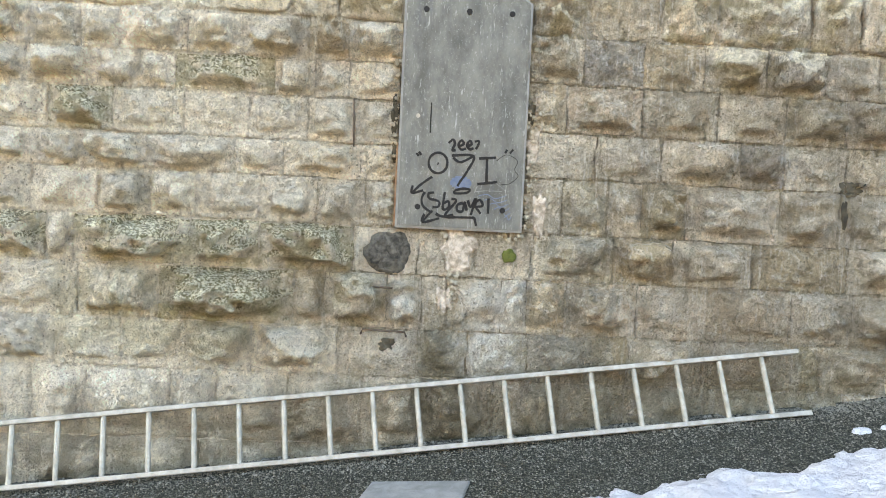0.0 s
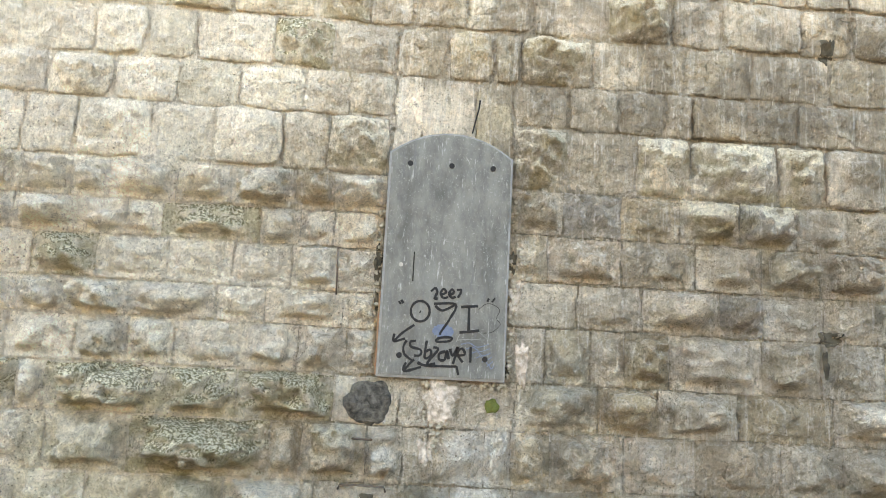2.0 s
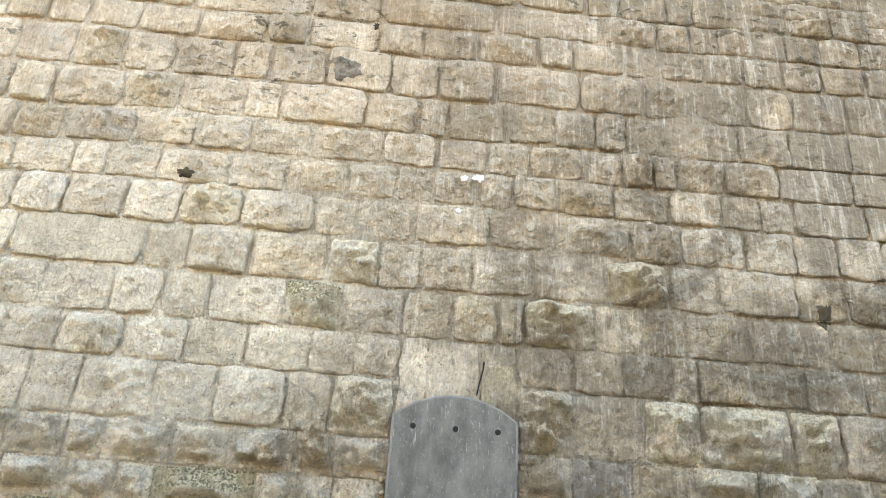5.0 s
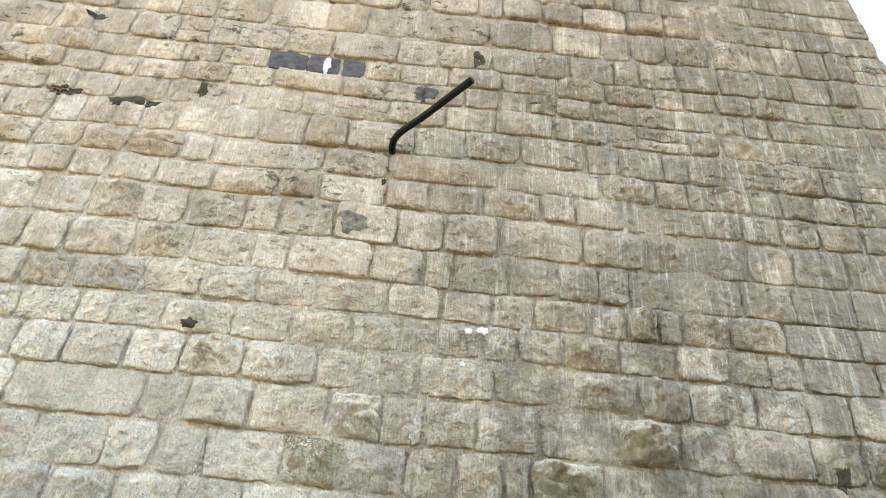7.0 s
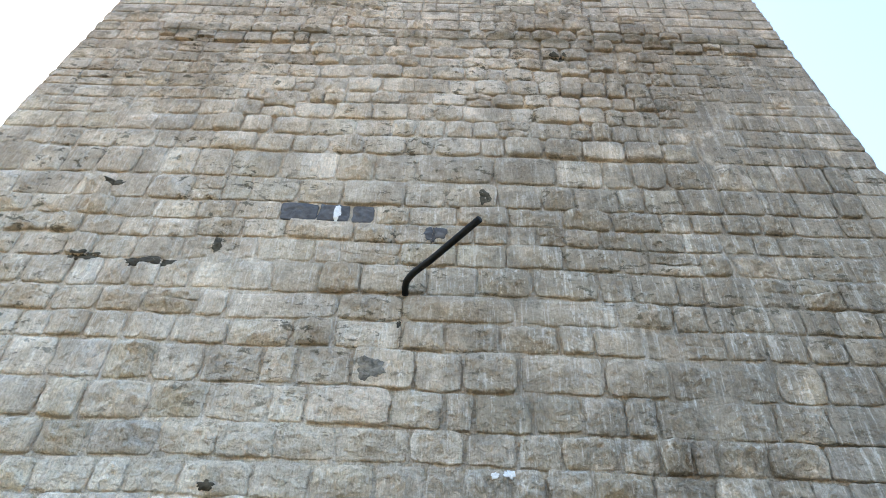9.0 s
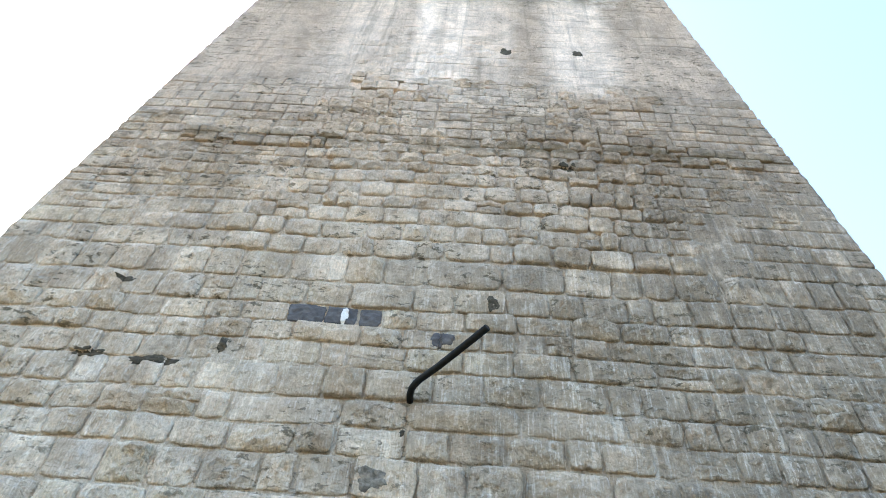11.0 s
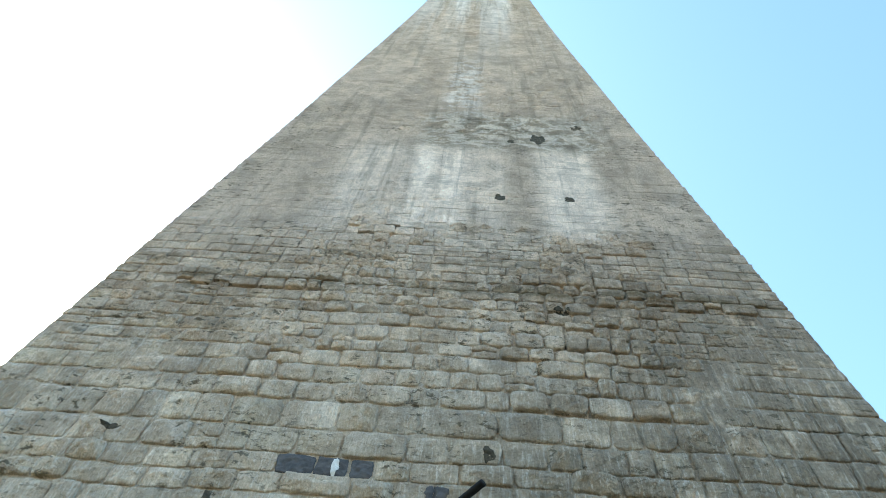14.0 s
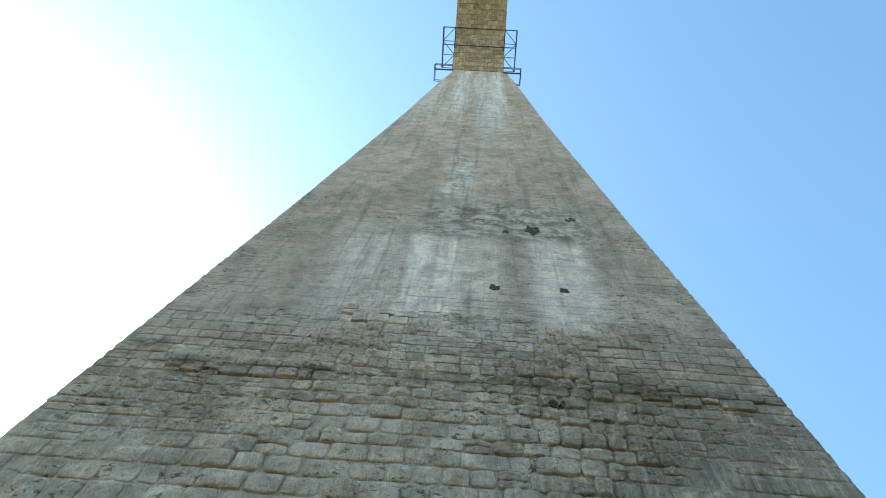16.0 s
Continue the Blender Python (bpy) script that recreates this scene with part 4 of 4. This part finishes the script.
    for k in range(6):
        w = 1.70 - 0.027 * k
        a, b = 0.45 + 0.035 * k, 0.63 + 0.008 * k
        stroke([(a, w), (a + (b - a) * 0.3, w + 0.012), (a + (b - a) * 0.6, w - 0.012), (b, w + 0.01)], 0.004, BLUE_INK, "blue_scrawl", 0.0714)
    return ob


cover()


# ---- crumbled mortar round the cover ----
def crumbled_edge(label, a, b, count, spread):
    """A strip of broken mortar bits between two places on the face."""
    verts, faces = [], []
    for _ in range(count):
        f = random.random()
        u = a[0] + (b[0] - a[0]) * f + random.gauss(0, spread)
        w = a[1] + (b[1] - a[1]) * f + random.gauss(0, spread)
        r = random.choice((0.008, 0.012, 0.016, 0.024))
        first, turn = len(verts), random.uniform(0, 6.28)
        for k in range(5):
            q = r * random.uniform(0.6, 1.3)
            verts.append((u + q * math.cos(turn + k * 1.257), 0.012, w + q * math.sin(turn + k * 1.257)))
        for k in range(5):
            p = verts[first + k]
            verts.append((u + (p[0] - u) * 0.6, -0.012 - r * random.uniform(0.3, 1.1), w + (p[2] - w) * 0.6))
        for k in range(5):
            n = (k + 1) % 5
            faces.append((first + k, first + n, first + 5 + n, first + 5 + k))
        faces.append(tuple(first + 5 + k for k in range(5)))
    ob = new("crumbled_mortar", mesh_of("crumbled_mortar", verts, faces, PALE_MORTAR))
    ob.matrix_world = FACE
    return tagged(ob, label, "mortar", kind="stuff")


crumbled_edge("crumbled pale mortar along the cover's rusty edge", (-0.11, 1.5), (-0.11, 2.6), 70, 0.012)
crumbled_edge("crumbled pale mortar along the cover's hinge edge", (0.78, 1.5), (0.79, 2.75), 90, 0.015)
crumbled_edge("crumbled pinkish mortar under the cover's lower edge", (0.10, 1.44), (0.74, 1.44), 70, 0.018)
crumbled_edge("broken mortar bits below the cover", (0.34, 1.44), (0.30, 1.02), 60, 0.035)


# ---- the bent pipe ----
pipe = thing("bent_pipe", "black bent steel pipe sticking out of the stone face", "pipe", FACE)
part("tube", tube([(-0.50, 0.05, 6.69), (-0.50, -0.08, 6.69), (-0.485, -0.16, 6.69), (-0.45, -0.23, 6.685), (-0.40, -0.30, 6.68), (-0.32, -0.385, 6.68), (-0.25, -0.46, 6.68), (0.143, -0.93, 6.68)], 0.032, 12), BLACK_PIPE, pipe, smooth=True)


# ---- ironwork and marks on the face ----
def staple(u0, u1, v, turn):
    ob = thing("iron_staple", "rusty iron staple bar let into the stone", "iron staple", FACE, group="iron staples in the wall")
    part("bar", tube([(u0, 0.02, v + turn), (u0, -0.055, v + turn), (u0 + 0.01, -0.065, v), (u1 - 0.01, -0.065, v - 0.006), (u1, -0.055, v + turn - 0.006), (u1, 0.02, v + turn - 0.006)], 0.007, 8), DARK_IRON, ob, smooth=True)


staple(-0.27, 0.03, 1.079, 0.02)
staple(-0.275, 0.02, 0.797, -0.03)
nail = thing("iron_rod", "thin rusty iron rod hanging flat on the stones", "iron rod", FACE)
part("shaft", tube([(-0.385, 0.02, 2.285), (-0.383, -0.05, 2.28), (-0.381, -0.055, 2.25), (-0.372, -0.055, 1.975)], 0.006, 8), DARK_IRON, nail, smooth=True)


def lump(name, label, category, u, v, ru, rv, out, material, seed, kind="", rag_size=0.35, lying=False):
    """A rough boss of its own material on the face, with a ragged outline."""
    verts, faces = [(u, -out if lying else skin(u, v) - out, v)], []
    rings, sides = 9, 40
    for j in range(1, rings + 1):
        for k in range(sides):
            a = k * math.tau / sides
            rag = 1 + rag_size * noise.noise(Vector((math.cos(a) * 1.6, math.sin(a) * 1.6, seed))) + 0.3 * rag_size * noise.noise(Vector((math.cos(a) * 4, math.sin(a) * 4, seed)))
            f = j / rings
            x, z = u + ru * f * rag * math.cos(a), v + rv * f * rag * math.sin(a)
            deep = -out * (1 - 0.8 * f ** 5) * (1 + 0.35 * noise.noise(Vector((x * 14, z * 14, seed)))) + (0.02 if j == rings else 0.0)
            verts.append((x, deep if lying else deep + skin(x, z), z))
    for k in range(sides):
        faces.append((0, 1 + k, 1 + (k + 1) % sides))
        for j in range(rings - 1):
            a, b = 1 + j * sides + k, 1 + j * sides + (k + 1) % sides
            faces.append((a, a + sides, b + sides, b))
    faces = [f[::-1] for f in faces]
    ob = new(name, mesh_of(name, verts, faces, material, True))
    ob.matrix_world = FACE
    return tagged(ob, label, category, kind=kind)


lump("dark_patch", "round dark grey patch on a wall block", "tar patch", -0.12, 1.30, 0.165, 0.15, 0.02, BLACK_STONE, 1.0, rag_size=0.3)
lump("rubble_patch", "pinkish patch of broken rubble and mortar under the cover", "rubble patch", 0.34, 1.33, 0.11, 0.16, 0.025, PINK_RUBBLE, 2.0, rag_size=0.7)
lump("rubble_patch", "pinkish streak of broken mortar beside the cover", "rubble patch", 0.86, 1.62, 0.05, 0.14, 0.015, PINK_RUBBLE, 3.0, rag_size=0.7)
lump("rubble_patch", "pale broken mortar filling beside the cover edge", "rubble patch", 0.80, 2.05, 0.06, 0.11, 0.015, PINK_RUBBLE, 6.0, rag_size=0.7)
lump("rubble_patch", "small pinkish mortar patch low on the wall", "rubble patch", 0.26, 1.02, 0.05, 0.10, 0.015, PINK_RUBBLE, 7.0, rag_size=0.7)
MOSS = plain_material("moss", (0.06, 0.075, 0.018), (0.11, 0.12, 0.035), 30.0, 0.95, 0.0, 0.8, 0.01, 90.0)
lump("moss_patch", "round dark green moss patch on a pale block", "moss", 0.672, 1.315, 0.05, 0.055, 0.012, MOSS, 4.0)
lump("white_splash", "white paint splash over dark slate blocks", "paint splash", -1.28, 7.80, 0.045, 0.13, 0.005, WHITE_PAINT, 5.5)
lump("slate_block", "grey patch of flaked stone on the wall", "slate block", -0.73, 5.78, 0.16, 0.11, 0.006, FLAKED, 8.0, rag_size=0.8)
lump("slate_block", "small slate-grey filling block among pale stones", "slate block", -0.27, 7.52, 0.12, 0.11, 0.01, SLATE, 9.0)
for u, v, r in ((0.398, 4.857, 0.055), (0.30, 4.83, 0.03), (0.27, 4.54, 0.025)):
    lump("white_splash", "small white paint splash on grey stone", "paint splash", u, v, r, r * 0.8, 0.005, WHITE_PAINT, u * 9, rag_size=0.8)
# dark patches on the surface, painted as the shade inside holes and gaps
HOLLOW_SHADE = plain_material("hollow_shade_paint", (0.042, 0.037, 0.028), (0.12, 0.103, 0.073), 12.0, 0.95, 0.0, 0.8, 0.02, 40.0)
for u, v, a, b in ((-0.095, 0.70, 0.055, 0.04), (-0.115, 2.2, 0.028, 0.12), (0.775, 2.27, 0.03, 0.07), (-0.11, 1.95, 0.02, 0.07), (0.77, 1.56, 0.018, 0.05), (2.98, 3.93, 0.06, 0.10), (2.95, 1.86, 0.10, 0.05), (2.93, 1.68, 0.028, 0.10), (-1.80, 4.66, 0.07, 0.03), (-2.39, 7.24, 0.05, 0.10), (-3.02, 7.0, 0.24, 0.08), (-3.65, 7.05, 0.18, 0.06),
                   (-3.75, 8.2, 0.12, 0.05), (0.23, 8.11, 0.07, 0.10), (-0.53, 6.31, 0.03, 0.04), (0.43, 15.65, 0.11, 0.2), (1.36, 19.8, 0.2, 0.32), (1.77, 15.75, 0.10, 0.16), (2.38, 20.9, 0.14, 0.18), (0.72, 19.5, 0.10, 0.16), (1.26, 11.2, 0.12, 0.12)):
    lump("painted_hollow", "dark patch painted on the stonework as the shade of a hollow", "stone hollow", u, v, a, b, 0.006, HOLLOW_SHADE, u + v, rag_size=0.75)
part("crack", tube([(0.506, -0.035, 3.36), (0.50, -0.04, 3.30), (0.482, -0.04, 3.22), (0.462, -0.04, 3.12)], 0.006, 6), BLACK_PIPE, pier, "dark crack over the cover")


# ---- scaffold hung beside the arch ----
def scaffold(side):
    ob = thing("scaffold", "blue-grey steel lattice scaffold hung beside the arch", "scaffold", FACE, group="scaffolds at the arch")
    inner = MIDDLE - 0.22 + side * 2.05
    outer = MIDDLE - 0.22 + side * 3.05
    z, r = TOP + 1.6, 0.032

    def bar(name, a, b, radius=r):
        bm = bmesh.new()
        rod(bm, a, b, radius, 6)
        part(name, bm, SCAFFOLD, ob)

    y0, y1 = 0.0, -3.3
    bar("chord", (outer, y0, z), (outer, y1, z), 0.045)
    bar("chord", (inner, y0, z), (inner, y1, z), 0.045)
    for k in range(4):
        y = y0 + (y1 - y0) * k / 3
        bar("strut", (inner, y, z), (outer, y, z))
        bar("post", (outer, y, z), (outer, y, z + 1.1))
        if k < 3:
            yn = y0 + (y1 - y0) * (k + 1) / 3
            a, b = (inner, outer) if k % 2 else (outer, inner)
            bar("brace", (a, y, z), (b, yn, z))
    bar("handrail", (outer, y0, z + 1.1), (outer, y1, z + 1.1))
    # lower basket at the pier's head
    far = outer + side * 0.45
    low = TOP - 1.0
    for y in (0.0, -0.1 - 1.2):
        bar("post", (far, y + 0.9, low), (far, y + 0.9, low + 1.1))
        bar("strut", (inner, y + 0.9, low), (far, y + 0.9, low))
        bar("strut", (inner, y + 0.9, low + 1.1), (far, y + 0.9, low + 1.1))
    bar("handrail", (far, 0.9, low + 1.1), (far, -0.4, low + 1.1))
    bar("chord", (far, 0.9, low), (far, -0.4, low))
    part("deck", box(min(inner, far), max(inner, far), -0.12, 0.0, low - 0.05, low), SCAFFOLD, ob)
    return ob


scaffold(-1)
scaffold(1)
cross = thing("scaffold_beam", "steel beam slung across under the arch between scaffolds", "scaffold beam", FACE)
for z, y in ((TOP + 1.6, -3.3), (TOP + 1.6, -1.9)):
    bm = bmesh.new()
    rod(bm, (MIDDLE - 0.22 - 3.05, y, z), (MIDDLE - 0.22 + 3.05, y, z), 0.045, 6)
    part("beam", bm, SCAFFOLD, cross)


# ---- on the ground ----
def snow():
    """A thawing snow bank: its ragged edge runs along the street, melting back on all sides."""
    xs = list(np.arange(0.3, 4.6, 0.025)) + list(np.arange(4.6, 6.6, 0.05))
    ys = list(np.arange(-0.3, -2.2, -0.025)) + list(np.arange(-2.2, -3.7, -0.05))
    verts, faces = [], []
    for y in ys:
        for x in xs:
            edge = -1.12 + 0.13 * max(0.0, x - 1.2) + 0.16 * noise.noise(Vector((x * 2.1, 0.0, 3.0))) + 0.09 * noise.noise(Vector((x * 6, y * 6, 0))) + 0.05 * noise.noise(Vector((x * 17, y * 17, 4)))
            if x < 1.0:
                edge -= 1.4 * (1.0 - x)
            back = -3.05 + 0.3 * noise.noise(Vector((x * 1.3, 5.0, 1.0))) + 0.09 * noise.noise(Vector((x * 6, y * 6, 3)))
            end = 6.0 + 0.3 * noise.noise(Vector((2.0, y * 1.5, 6.0)))
            start = 0.55 + 0.2 * noise.noise(Vector((7.0, y * 1.8, 2.0))) + 0.06 * noise.noise(Vector((x * 6, y * 6, 9)))
            inside = min(edge - y, y - back, end - x, x - start)
            hole = noise.noise(Vector((x * 2.3, y * 2.8, 8.0))) - 0.52
            lift = 0.11 * (1 - math.exp(-max(0.0, inside) * 4)) + 0.035 * noise.noise(Vector((x * 5, y * 5, 1))) + 0.022 * noise.noise(Vector((x * 14, y * 14, 2))) + 0.01 * noise.noise(Vector((x * 33, y * 33, 2)))
            if inside < 0 or hole > 0:
                lift = -0.06
            verts.append((x, y, ground_height(x, y) + lift))
    n = len(xs)
    for j in range(len(ys) - 1):
        for i in range(n - 1):
            faces.append((j * n + i, (j + 1) * n + i, (j + 1) * n + i + 1, j * n + i + 1))
    ob = new("snow_bank", mesh_of("snow_bank", verts, faces, SNOW, True))
    tagged(ob, "thawing white snow bank with ragged edge on the asphalt", "snow", kind="stuff")


snow()
crumbs_v, crumbs_f = [], []


def chip(x, y, z, r, seed):
    first = len(crumbs_v)
    shape = ((1, 0, 0), (0, 1, 0), (-1, 0, 0), (0, -1, 0), (0, 0, 0.8), (0, 0, -0.6))
    for k, (a, b, c) in enumerate(shape):
        q = 0.7 + 0.6 * random.random()
        ang = seed * 6.0
        crumbs_v.append((x + r * q * (a * math.cos(ang) - b * math.sin(ang)), y + r * q * (a * math.sin(ang) + b * math.cos(ang)), z + r * q * c))
    crumbs_f.extend(tuple(first + k for k in f) for f in ((0, 1, 4), (1, 2, 4), (2, 3, 4), (3, 0, 4), (1, 0, 5), (2, 1, 5), (3, 2, 5), (0, 3, 5)))


for k in range(26000):
    x = random.uniform(-3.2, 3.6)
    y = -abs(random.gauss(0.0, 0.16)) - 0.02 if k < 12000 else random.uniform(-1.9, 0.0)
    r = random.choice((0.003, 0.004, 0.005, 0.006, 0.008, 0.013 if k < 4200 else 0.006))
    chip(x, y, ground_height(x, y) + 0.4 * r + 0.012 * noise.noise(Vector((x * 1.6, y * 1.6, 0))), r, random.random())
tagged(new("gravel", mesh_of("gravel", crumbs_v, crumbs_f, PEBBLE)), "loose grey gravel and chippings along the wall foot", "gravel", kind="stuff")
for x, y, r in ((2.80, -0.57, 0.06), (2.95, -0.56, 0.03)):
    ob = lump("snow_lump", "small leftover lump of thawing snow on asphalt", "snow", 0, 0, r, r * 0.6, 0.014, SNOW, x, lying=True)
    ob.matrix_world = Matrix.Translation((x, y, ground_height(x, y) + 0.004)) @ pose(0, 0, 0, -90, 0, 10)

slab_place = Matrix.Translation((0.10, -0.86, ground_height(0.10, 0) + 0.006)) @ pose(0, 0, 0, 0, -7.6, -14)
slab = thing("concrete_slab", "flat worn pale concrete slab set in the asphalt", "concrete slab", slab_place)
part("body", box(-0.29, 0.29, -0.17, 0.17, -0.05, 0.012, 0.008), SLAB, slab)
